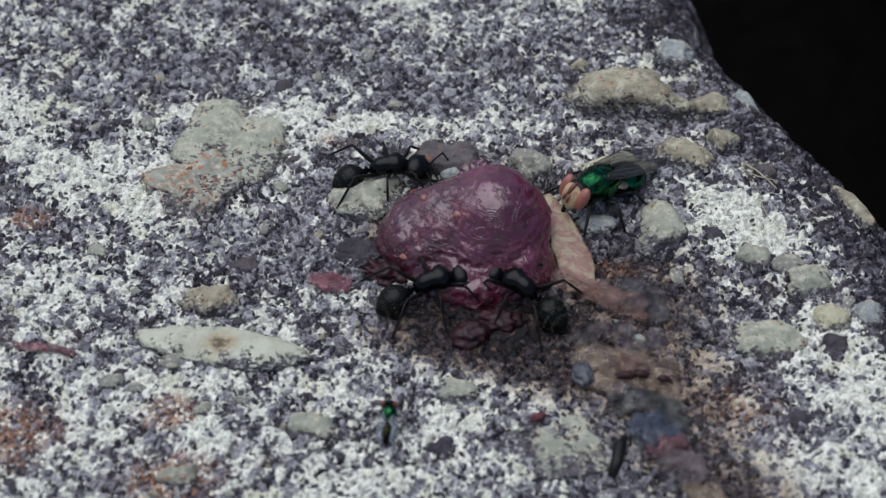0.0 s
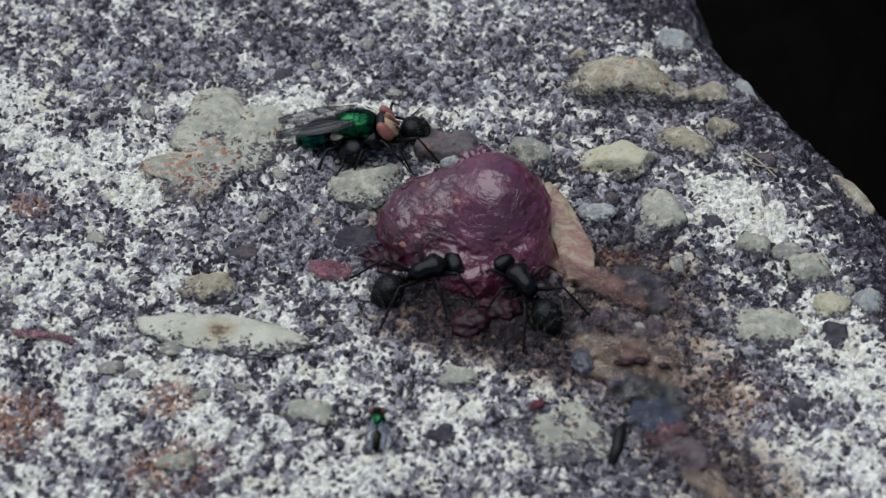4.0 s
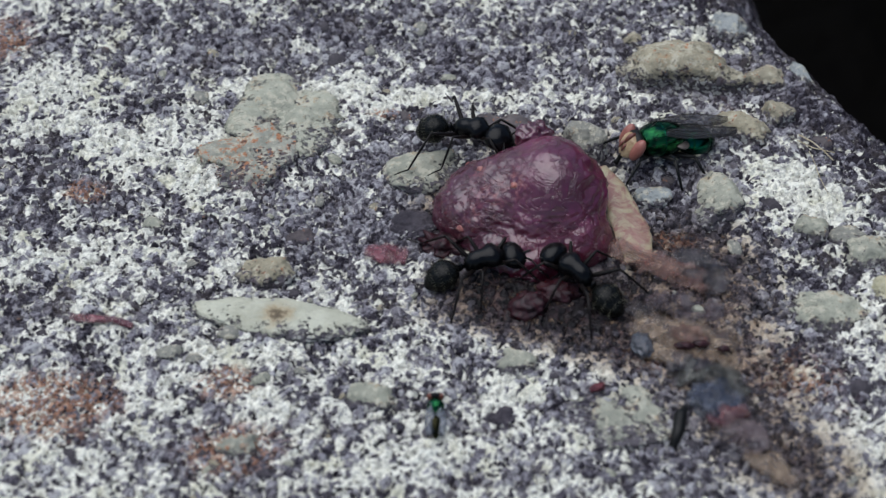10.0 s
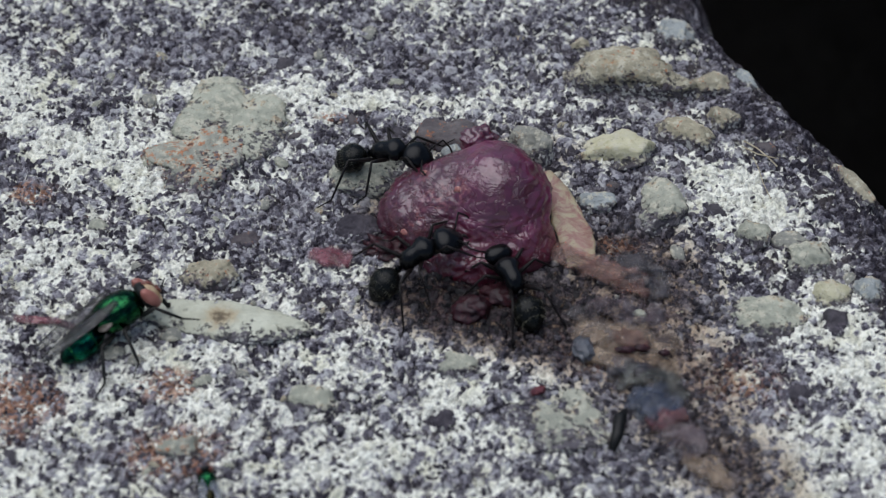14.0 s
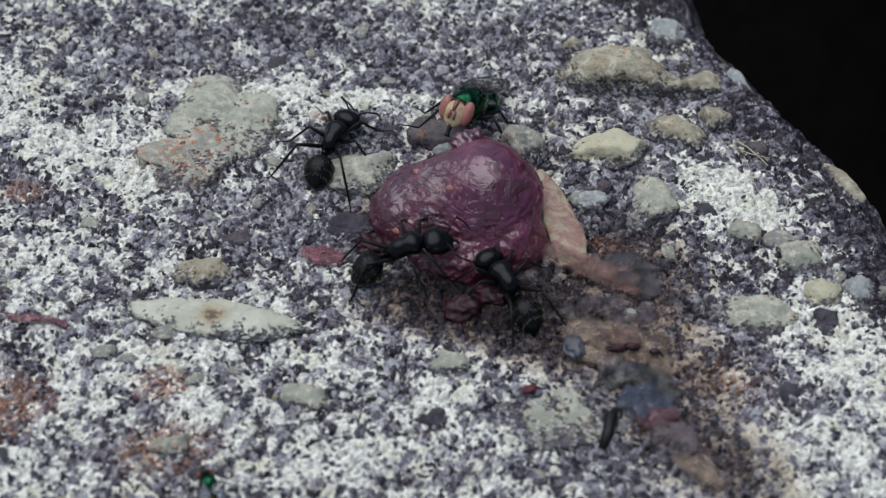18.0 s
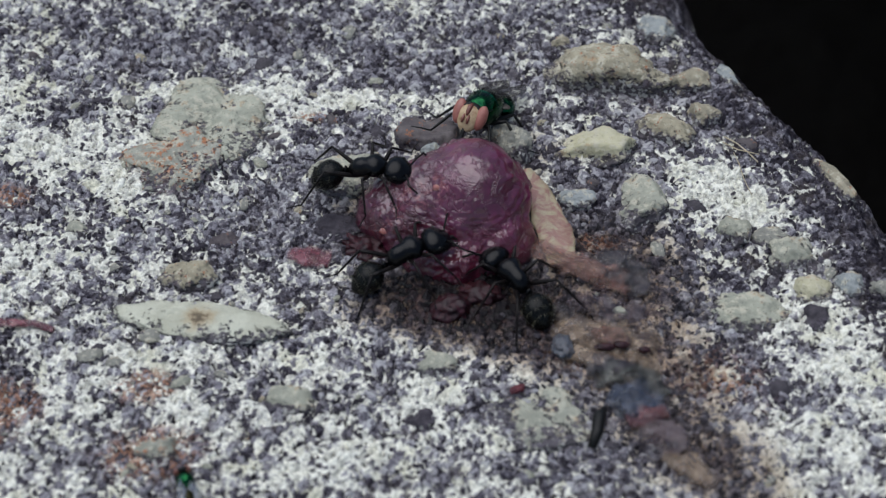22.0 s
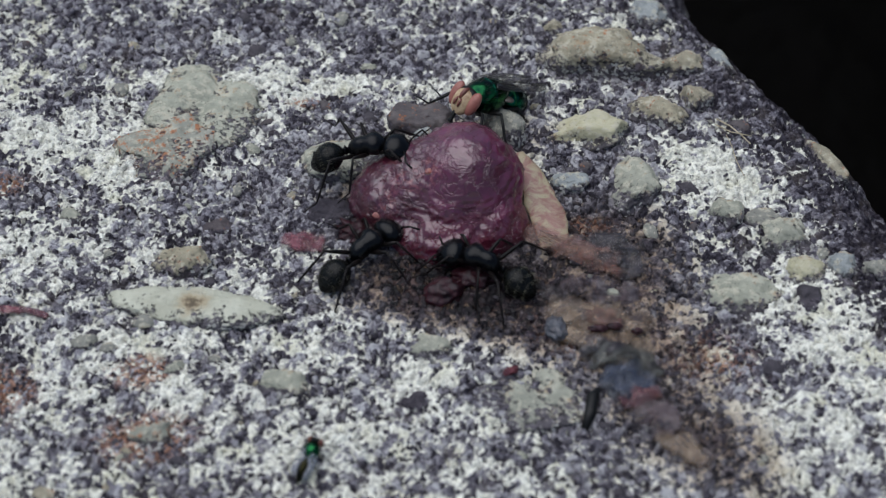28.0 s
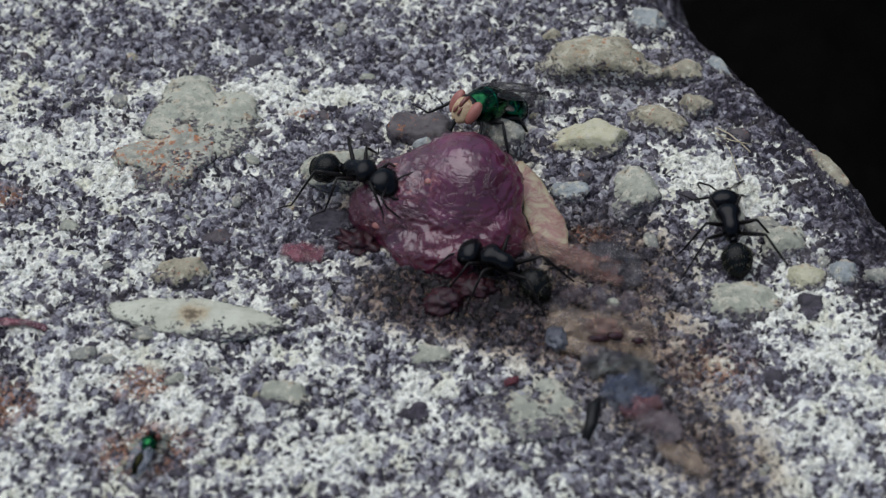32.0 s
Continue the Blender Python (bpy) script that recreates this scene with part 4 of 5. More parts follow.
# ---- the insects ----
def leg(root, at, side, azimuth, up, reach_out, thick, material, foot=1.4, high=1.0):
    """A leg that hinges at its hip: femur, tibia and tarsus. at: the hip in the insect's space."""
    hip = Vector(at)
    a = radians(azimuth) * side
    out = Vector((math.cos(a), math.sin(a), 0))
    knee = out * reach_out * 0.48 + Vector((0, 0, high))
    ankle = out * reach_out + Vector((0, 0, up - hip.z + 0.12))
    toe = ankle + (out + Vector((-0.35, 0, 0))).normalized() * foot + Vector((0, 0, -0.05))
    femur = part("leg", tube(bmesh.new(), [(0, 0, 0), knee * 0.3, knee * 0.7, knee],
                             [thick * 1.1, thick * 1.5, thick * 1.25, thick * 0.8]), material, root)
    femur.location = hip * MM
    part("tibia", tube(bmesh.new(), [knee, knee.lerp(ankle, 0.4), knee.lerp(ankle, 0.8), ankle],
                       [thick * 0.75, thick * 0.85, thick * 0.7, thick * 0.5], 7), material, femur)
    mid = ankle.lerp(toe, 0.5) + Vector((0, 0, 0.05))
    part("tarsus", tube(bmesh.new(), [ankle, mid, toe], [thick * 0.5, thick * 0.42, thick * 0.3], 6), material, femur)
    return femur


ANT_LOW = 0.35


def build_ant(label):
    """A black ant that faces +x, with its feet on z = 0; returns its root and moving parts."""
    root = tagged(new("ant"), label, "ant", "ants at the flesh")
    root.empty_display_size = 0.002
    bm = loft(bmesh.new(), [(-1.5, 0, 1.75, 0.12, 0.12), (-1.4, 0, 1.75, 0.44, 0.46), (-1.1, 0, 1.85, 0.66, 0.70), (-0.7, 0, 1.98, 0.74, 0.80),
                            (-0.25, 0, 2.02, 0.74, 0.80), (0.1, 0, 2.06, 0.72, 0.76), (0.5, 0, 2.14, 0.98, 0.84), (0.95, 0, 2.12, 1.04, 0.80),
                            (1.3, 0, 2.06, 0.72, 0.56), (1.55, 0, 2.0, 0.42, 0.38), (1.7, 0, 1.97, 0.2, 0.2)], 20)
    part("thorax", bm, ANT_BODY, root)
    bm = loft(bmesh.new(), [(-1.98, 0, 1.55, 0.10, 0.12), (-1.88, 0, 1.65, 0.26, 0.32), (-1.74, 0, 1.75, 0.32, 0.46), (-1.62, 0, 1.68, 0.24, 0.30), (-1.5, 0, 1.6, 0.12, 0.14)], 14)
    part("petiole", bm, ANT_BODY, root)
    bm = egg(bmesh.new(), -3.0, 1.22, 1.12, 0.45, 22, 16, 0.0, 0.05, -0.35)
    gaster = part("gaster", bm, ANT_GASTER, root, "dull greyish black banded abdomen")
    gaster.location = (-1.86 * MM, 0, 1.62 * MM)
    for x, w in ((-1.0, 1.185), (-1.7, 1.155), (-2.3, 0.90)):
        b = loft(bmesh.new(), [(x + 0.05, 0, 0.0 - 0.03 * abs(x), w * 1.004, w * 0.93), (x, 0, -0.03 * abs(x), w * 1.008, w * 0.935), (x - 0.06, 0, -0.03 * abs(x), w * 1.0, w * 0.925)], 22)
        part("band", b, ANT_GASTER, gaster)
        b, picks = bmesh.new(), random.Random(int(-10 * x))
        for k in range(30):
            a = 2 * math.pi * (k + picks.uniform(-0.3, 0.3)) / 30
            p = Vector((x, w * math.cos(a), -0.03 * abs(x) + 0.92 * w * math.sin(a)))
            tube(b, [p, p + Vector((-0.28 - 0.1 * picks.random(), 0.10 * math.cos(a), 0.10 * math.sin(a)))], [0.018, 0.006], 4)
        part("hairs", b, HAIR, gaster, "fringe of short pale hairs")
    bm = loft(bmesh.new(), [(-0.1, 0, 0, 0.24, 0.2), (0.0, 0, 0.02, 0.74, 0.48), (0.3, 0, 0.02, 1.10, 0.72), (0.75, 0, 0.0, 1.22, 0.84), (1.2, 0, -0.05, 1.15, 0.80),
                            (1.65, 0, -0.12, 0.96, 0.66), (2.0, 0, -0.18, 0.70, 0.46), (2.2, 0, -0.22, 0.44, 0.28)], 22)
    head = part("head", bm, ANT_BODY, root)
    head.location = (1.62 * MM, 0, 2.0 * MM)
    for s in (1, -1):
        b = tube(bmesh.new(), [(2.05, s * 0.42, -0.25), (2.45, s * 0.40, -0.32), (2.7, s * 0.12, -0.36)], [0.17, 0.13, 0.05], 8)
        part("mandible", b, ANT_LEG, head)
        b = bmesh.new()
        lump(b, (0.20, 0.12, 0.18), 2, 0.0, 1)
        part("eye", b, BLACK, head).location = (0.95 * MM, s * 1.06 * MM, 0.28 * MM)
        b = tube(bmesh.new(), [(1.6, s * 0.36, 0.32), (1.9, s * 1.0, 0.75), (2.25, s * 1.75, 0.85), (2.9, s * 1.75, 0.35), (3.5, s * 1.45, -0.25), (3.9, s * 1.2, -0.75)],
                 [0.07, 0.075, 0.085, 0.075, 0.08, 0.05], 7)
        part("antenna", b, ANT_LEG, head)
    legs = []
    for s in (1, -1):
        for x, az, far, high in ((0.95, 46, 3.1, 0.9), (0.1, 98, 3.4, 1.15), (-0.75, 144, 4.9, 1.5)):
            legs.append(leg(root, (x, s * 0.42, 1.45), s, az, ANT_LOW, far, 0.125, ANT_LEG, 1.2, high))
    root.scale = (1.04, 1.04, 1.04)
    return root, gaster, head, legs


def wing(root, s, reach_back=6.6, out=0.15, wide=0.9, z=4.45, x0=0.2, y0=0.8, mat=None, veins=True):
    """A thin veined wing swept back from its hinge."""
    bm = bmesh.new()
    n, m = 20, 8
    top, low = [], []
    for k in range(n + 1):
        q = k / n
        w = wide * (0.22 + 1.0 * math.sin(math.pi * min(q * 0.92 + 0.05, 1)) ** 0.75)
        ups, downs = [], []
        for j in range(m + 1):
            u = 2 * j / m - 1
            x = x0 - reach_back * q + 0.25 * u * (1 - q)
            y = s * (y0 + out * q * (1.05 - 0.35 * q) + u * w * 0.85)
            zz = z + 0.06 * s - 0.45 * q - 0.30 * u * u + 0.07 * math.sin(9 * q + 3 * u)
            ups.append(bm.verts.new((x * MM, y * MM, zz * MM)))
            downs.append(bm.verts.new((x * MM, y * MM, (zz - 0.03) * MM)))
        top.append(ups), low.append(downs)
    for k in range(n):
        for j in range(m):
            bm.faces.new((top[k][j], top[k + 1][j], top[k + 1][j + 1], top[k][j + 1]))
            bm.faces.new((low[k][j], low[k][j + 1], low[k + 1][j + 1], low[k + 1][j]))
        for j in (0, m):
            bm.faces.new((top[k][j], low[k][j], low[k + 1][j], top[k + 1][j]))
    for k in (0, n):
        for j in range(m):
            bm.faces.new((top[k][j], top[k][j + 1], low[k][j + 1], low[k][j]))
    bmesh.ops.recalc_face_normals(bm, faces=bm.faces)
    lines = [[top[k][j].co.copy() / MM + Vector((0, 0, 0.03)) for k in range(0, n + 1, 2)] for j in (1, 3, 5, 7)] if veins else []
    blade = part("wing", bm, mat or WING, root, "pale translucent wing" if mat else "smoky translucent wing")
    for line in lines:
        part("vein", tube(bmesh.new(), line, [0.017] * len(line), 5), BLACK, blade)
    return blade


def build_fly(label, big=True):
    """A metallic fly that faces +x, with its feet on z = 0; returns its root and legs."""
    root = tagged(new("fly"), label, "fly")
    root.empty_display_size = 0.002
    if big:
        bm = loft(bmesh.new(), [(-2.0, 0, 2.9, 0.5, 0.5), (-1.75, 0, 2.9, 1.15, 1.0), (-1.2, 0, 2.85, 1.55, 1.42), (-0.4, 0, 2.8, 1.70, 1.62), (0.5, 0, 2.75, 1.68, 1.60),
                                (1.2, 0, 2.65, 1.48, 1.42), (1.7, 0, 2.6, 1.05, 1.05), (1.95, 0, 2.55, 0.55, 0.6)], 28)
        part("thorax", bm, GREEN, root, "shining green thorax")
        bm = loft(bmesh.new(), [(0.32, 0, 2.78, 1.69, 1.63), (0.27, 0, 2.78, 1.712, 1.645), (0.20, 0, 2.78, 1.69, 1.63)], 28)
        part("suture", bm, TEAL, root, "dark seam across the thorax")
        bm = egg(bmesh.new(), -1.25, 0.85, 0.45, 0.4, 18, 10, -1.45, 3.55)
        part("scutellum", bm, GREEN, root)
        bm = egg(bmesh.new(), -4.0, 1.72, 1.45, 0.42, 26, 18, -1.45, 2.35, -0.45)
        abdomen = part("abdomen", bm, TEAL, root, "shining blue-green abdomen")
        for x, w in ((-2.55, 1.62), (-3.45, 1.66), (-4.35, 1.36)):
            z = 2.35 - 0.45 * ((-1.45 - x) / 4.0) ** 2
            b = loft(bmesh.new(), [(x + 0.06, 0, z, w, w * 0.845), (x, 0, z, w * 1.025, w * 0.865), (x - 0.08, 0, z, w, w * 0.845)], 26)
            part("segment_rim", b, GREEN, abdomen)
        bm = loft(bmesh.new(), [(1.8, 0, 2.5, 0.5, 0.5), (1.95, 0, 2.5, 1.25, 1.05), (2.3, 0, 2.48, 1.45, 1.25), (2.8, 0, 2.42, 1.3, 1.22), (3.0, 0, 2.4, 0.8, 0.9)], 24)
        head = part("head", bm, BLACK, root)
        bm = loft(bmesh.new(), [(2.5, 0, 2.42, 0.9, 0.95), (2.75, 0, 2.38, 1.16, 1.26), (3.1, 0, 2.28, 1.06, 1.24), (3.4, 0, 2.12, 0.84, 1.06), (3.62, 0, 1.98, 0.52, 0.74)], 22)
        part("face", bm, FACE, head, "silvery tan face")
        for s in (1, -1):
            b = bmesh.new()
            lump(b, (0.60, 0.60, 1.20), 4, 0.0, 1)
            eye = part("eye", b, EYE, head, "large brick-red compound eye")
            eye.matrix_basis = pose(2.68 * MM, s * 1.08 * MM, 2.62 * MM, s * -10, -14, s * 24)
            b = tube(bmesh.new(), [(3.45, s * 0.22, 2.75), (3.75, s * 0.25, 2.4), (3.82, s * 0.26, 2.0)], [0.12, 0.16, 0.10], 8)
            part("antenna", b, DARK_EYE, head)
            b = egg(bmesh.new(), -1.3, 0.7, 0.22, 0.5, 14, 8, -0.7, 0.0)
            cal = part("calypter", b, CALYPTER, root, "pale brown scale at the wing base")
            cal.location = (0, s * 1.35 * MM, 3.1 * MM)
        b = tube(bmesh.new(), [(2.7, 0, 3.62), (3.15, 0, 3.46), (3.45, 0, 3.06), (3.6, 0, 2.7)], [0.16, 0.24, 0.22, 0.12], 10)
        part("frontal_stripe", b, DARK_EYE, head, "reddish brown stripe between the eyes")
        b = tube(bmesh.new(), [(3.3, 0, 1.6), (3.5, 0, 1.0), (3.6, 0, 0.5), (3.7, 0, 0.25)], [0.3, 0.22, 0.2, 0.32], 10)
        part("proboscis", b, BLACK, head)
        head.scale = (0.80, 1.0, 1.0)
        head.location = (0.36 * MM, 0, 0)
        for s in (1, -1):
            wing(root, s)
        picks = random.Random(11)
        b = bmesh.new()
        for k in range(70):
            x, a = picks.uniform(-1.6, 1.5), picks.uniform(-1.3, 1.3)
            w = 1.66 - 0.12 * x * x
            p = Vector((x, w * math.sin(a), 2.8 + w * 0.95 * math.cos(a)))
            tube(b, [p, p + Vector((-0.35, 0.25 * math.sin(a), 0.35 * math.cos(a)))], [0.03, 0.008], 4)
        part("bristles", b, BLACK, root, "short black bristles")
        legs = []
        for s in (1, -1):
            for x, az, far, high in ((1.2, 50, 3.0, 0.5), (0.0, 96, 3.6, 0.75), (-1.2, 140, 4.0, 0.7)):
                legs.append(leg(root, (x, s * 0.8, 1.5), s, az, 0.0, far, 0.17, BLACK, 1.8, high))
    else:
        bm = egg(bmesh.new(), -1.75, 0.86, 0.72, 0.5, 20, 12, 0.95, 1.5)
        part("thorax", bm, GREEN, root, "metallic green thorax")
        bm = egg(bmesh.new(), -2.3, 0.58, 0.52, 0.3, 18, 12, -0.75, 1.4, -0.5)
        part("abdomen", bm, BRASS, root, "brassy dark abdomen")
        bm = egg(bmesh.new(), 0.65, 0.72, 0.60, 0.5, 18, 10, 0.80, 1.4)
        head = part("head", bm, BLACK, root, "dark head")
        for s in (1, -1):
            b = bmesh.new()
            lump(b, (0.30, 0.30, 0.44), 3, 0.0, 1)
            part("eye", b, DARK_EYE, head, "reddish brown eye").location = (1.1 * MM, s * 0.5 * MM, 1.42 * MM)
            wing(root, s, 3.0, 0.35, 0.5, 2.05, 0.1, 0.34, PALE_WING, False)
        legs = []
        for s in (1, -1):
            for x, az, far, high in ((0.6, 48, 1.7, 0.4), (0.0, 95, 2.0, 0.55), (-0.5, 138, 2.4, 0.6)):
                legs.append(leg(root, (x, s * 0.3, 0.95), s, az, 0.0, far, 0.055, BLACK, 0.9, high))
    root.scale = (1.04, 0.9, 0.9) if big else (0.8, 0.8, 0.8)
    return root, legs


ANTS = [build_ant("black ant biting at the front of the flesh"),
        build_ant("black ant pulling at the flesh beside the skin strip"),
        build_ant("black ant running round the flesh")]
BIG_FLY = build_fly("metallic green blow fly with brick-red eyes and smoky wings")
SMALL_FLY = build_fly("tiny long-legged fly with a metallic green thorax", False)


# ---- what moves ----
# ants: seconds, x, y, z (mm), heading, nose up, turn of the gaster, turn of the head (degrees); flies: seconds, x, y, z, heading, nose up, lean
ANT_FRONT = [
    (0, -0.9, -4.1, 0, 21.1, 2.5, 10.4, -10.4), (1, -0.7, -4.1, 0, 20.3, 2.6, 8.5, -8.5), (2, -2, -4.3, 0, 17.1, 2.7, 10.5, -10.5),
    (3, -1.5, -3.8, 0, 23.1, 2.4, 9, -9), (3.5, -1.4, -4, 0, 23.1, 2.4, 9, -9), (5.5, -1, -4.6, 0, 16.9, 2.6, 8.5, -8.5),
    (6, -1.2, -4.7, 0, 14.9, 2.6, 6.5, -6.5), (7, -1.3, -4.4, 0, 19.4, 2.5, 7, -7), (8, -1.3, -4.4, 0, 18.1, 2.5, 8.3, -8.3),
    (9, -0.9, -4.7, 0, 18.9, 2.5, 4.7, -4.7), (10, -1.4, -4.8, 0, 16, 2.6, 9.8, -9.8), (10.5, -2, -4.8, 0, 17.6, 3.4, 4.5, -4.5),
    (10.7, -0.7, -2.6, 0.7, 35.9, 23.6, 8.6, -8.6), (10.8, -2.7, -1.9, 0.8, 45.3, 27.9, 12.1, -12.1), (11, -0.4, -2.3, 0.7, 14.4, 26.5, 22.5, -22.5),
    (11.5, -0.5, -3.3, 0.7, 16.1, 24.4, 11.7, -11.7), (12, 0.1, -4, 0.7, 14.7, 26.1, 6.4, -6.4), (13, 0.2, -3.7, 0.7, 24.2, 25.1, 3.7, -3.7),
    (14, -1.6, -4.1, 0.6, 26.6, 20.2, 12.7, -12.7), (14.5, -1.7, -4.5, 0.6, 25, 16.7, 6.3, -6.3), (16.5, -2.3, -4.2, 0.6, 6.7, 16.9, 10, -10),
    (17, -2.4, -4.2, 0.6, 7, 17.1, 10.3, -10.3), (18, -1.9, -3.7, 0.6, 10.4, 18.1, 13.6, -13.6), (18.5, -3.2, -3.5, 0, 20.9, 2.7, 8, -8),
    (19, -5.3, -4.3, 0, 45.7, 2.4, -4, 4), (19.5, -7.1, -3.6, 0, 57.2, 2.6, -5.2, 5.2), (20, -9.6, -2.1, 0, 77.8, 2.4, -3.8, 3.8),
    (20.5, -8.1, -3.9, 0, 53.3, 2.6, -1.3, 1.3), (21, -5.7, -3.8, 0, 38.6, 2.5, -2.5, 2.5), (21.5, -3.8, -3.4, 0, 36.1, 2.4, -0.2, 0.2),
    (22, -1, -4, 0.4, 21.8, 15.8, 6.3, -6.3), (23, -0.4, -3.7, 0.4, 25.9, 19.9, -1.1, 1.1), (24, -2.5, -5.1, 0, 40.8, 2.3, -8.2, 8.2),
    (25, -3.2, -4.4, 0, 35, 2.6, 1, -1), (25.5, -3.2, -4.4, 0, 36.4, 2.6, 0.9, -0.9), (27.5, -4, -5, 0, 43.9, 2.5, 1.3, -1.3),
    (28, -4, -4.8, 0, 44.5, 2.5, 2.6, -2.6), (29, -4, -4.7, 0, 41.2, 2.6, -1.8, 1.8), (29.5, -4, -4.6, 0, 41.1, 2.5, 0.3, -0.3),
    (30, -3.6, -5.1, 0, 26.5, 2.7, 10.6, -10.6), (30.2, -3.8, -6.5, 0, 10, 2.9, 5.6, -5.6), (30.4, -3.8, -8.9, 0, -15.3, 2.9, 0.6, -0.6),
    (30.6, -3.2, -10.2, 0, -41.4, 2.9, -0.4, 0.4), (30.8, 0.1, -14.1, 0, -26.4, 2.7, -3.6, 3.6), (30.9, 4.6, -13.8, 0, 12.3, 2.8, -4.1, 4.1),
    (31, 10, -11.5, 0, 25.8, 2.7, 6.2, -6.2), (31.2, 11.2, -11.1, 0, 30.1, 2.9, 1.2, -1.2), (31.4, 14.3, -11.5, 0, 33, 3, -1.5, 1.5),
    (31.6, 18.6, -11.9, 0, 8, 2.9, 0.9, -0.9), (31.8, 25.9, -5.8, 0, 46.9, 3.1, -1.6, 1.6), (31.9, 25.8, -3.7, 0, 72.7, 3.7, -3.4, 3.4),
    (32, 24.8, -1.8, 0, 94, 3.6, 2, -2),
]
ANT_SIDE = [
    (0, 5.9, -4.4, 0, 141.3, 3.7, -11.9, 11.9), (1, 5.8, -5.5, 0, 140.2, 3.3, -1.9, 1.9), (2, 6, -5.7, 0, 132.8, 3.6, -4.5, 4.5),
    (3, 5.6, -5, 0, 121.3, 4, 0, 0), (3.5, 5.8, -5.2, 0, 121.2, 4, 0, 0), (5.5, 6.4, -5.4, 0, 141.7, 3.7, -7.4, 7.4),
    (6, 6.1, -5.4, 0, 143, 3.7, -9.2, 9.2), (7, 6.5, -6, 0, 133.1, 3.6, 3.3, -3.3), (8, 6.5, -5.9, 0, 137.9, 3.3, -0.8, 0.8),
    (9, 6.3, -5.9, 0, 133.3, 3.6, 0.3, -0.3), (10, 5.7, -5.9, 0, 135.4, 3.7, -1.7, 1.7), (10.3, 6.5, -5.7, 0, 137.3, 3.3, 0.2, -0.2),
    (10.4, 5.4, -5.3, 0, 142.5, 3.4, 1.3, -1.3), (10.5, 4.5, -6.3, 0, 135.1, 3.8, 9.6, -9.6), (11, 4.8, -5.7, 0, 125.1, 3.9, 4.6, -4.6),
    (11.5, 5, -5.9, 0, 122.9, 3.9, 3.1, -3.1), (12, 5.4, -6.5, 0, 120.8, 3.8, 1.5, -1.5), (13, 5, -5.3, 0, 114.1, 4, 1.9, -1.9),
    (14, 5.1, -6, 0, 114, 3.8, -1.7, 1.7), (14.5, 5.2, -6.2, 0, 114.1, 3.8, -1.7, 1.7), (16.5, 5.3, -6.4, 0, 123.3, 3.3, -2.3, 2.3),
    (17, 5.2, -6.3, 0, 124.5, 3.2, -1.9, 1.9), (18, 5.3, -6.5, 0, 120.4, 3.4, -1.8, 1.8), (19, 5.9, -6, 0, 123.3, 3.4, -3.1, 3.1),
    (20, 5, -6.1, 0, 129.8, 3.7, -2.9, 2.9), (21, 6.1, -5.6, 0, 128.2, 3.7, -6.8, 6.8), (22, 7, -6.3, 0, 125.3, 3.2, -10.2, 10.2),
    (23, 6.3, -5.3, 0, 127.3, 2.6, -7.4, 7.4), (24, 5.1, -5.8, 0, 139.5, 2.9, -12.5, 12.5), (25, 5.1, -6.4, 0, 145.8, 3.1, -6.6, 6.6),
    (25.5, 5.4, -6.6, 0, 145.8, 3.1, -6.6, 6.6), (27.5, 5.2, -6.5, 0, 151.7, 3.2, -13.4, 13.4), (28, 5, -6.4, 0, 153.5, 3.2, -13, 13),
    (29, 5.3, -6.2, 0, 145.8, 3.2, -11.1, 11.1), (30, 4.9, -6.7, 0, 147.5, 3.5, -9.4, 9.4), (31, 6, -6.2, 0, 152.4, 3.3, -13.6, 13.6),
    (32, 6.3, -5.5, 0, 150.3, 2.9, -11.8, 11.8),
]
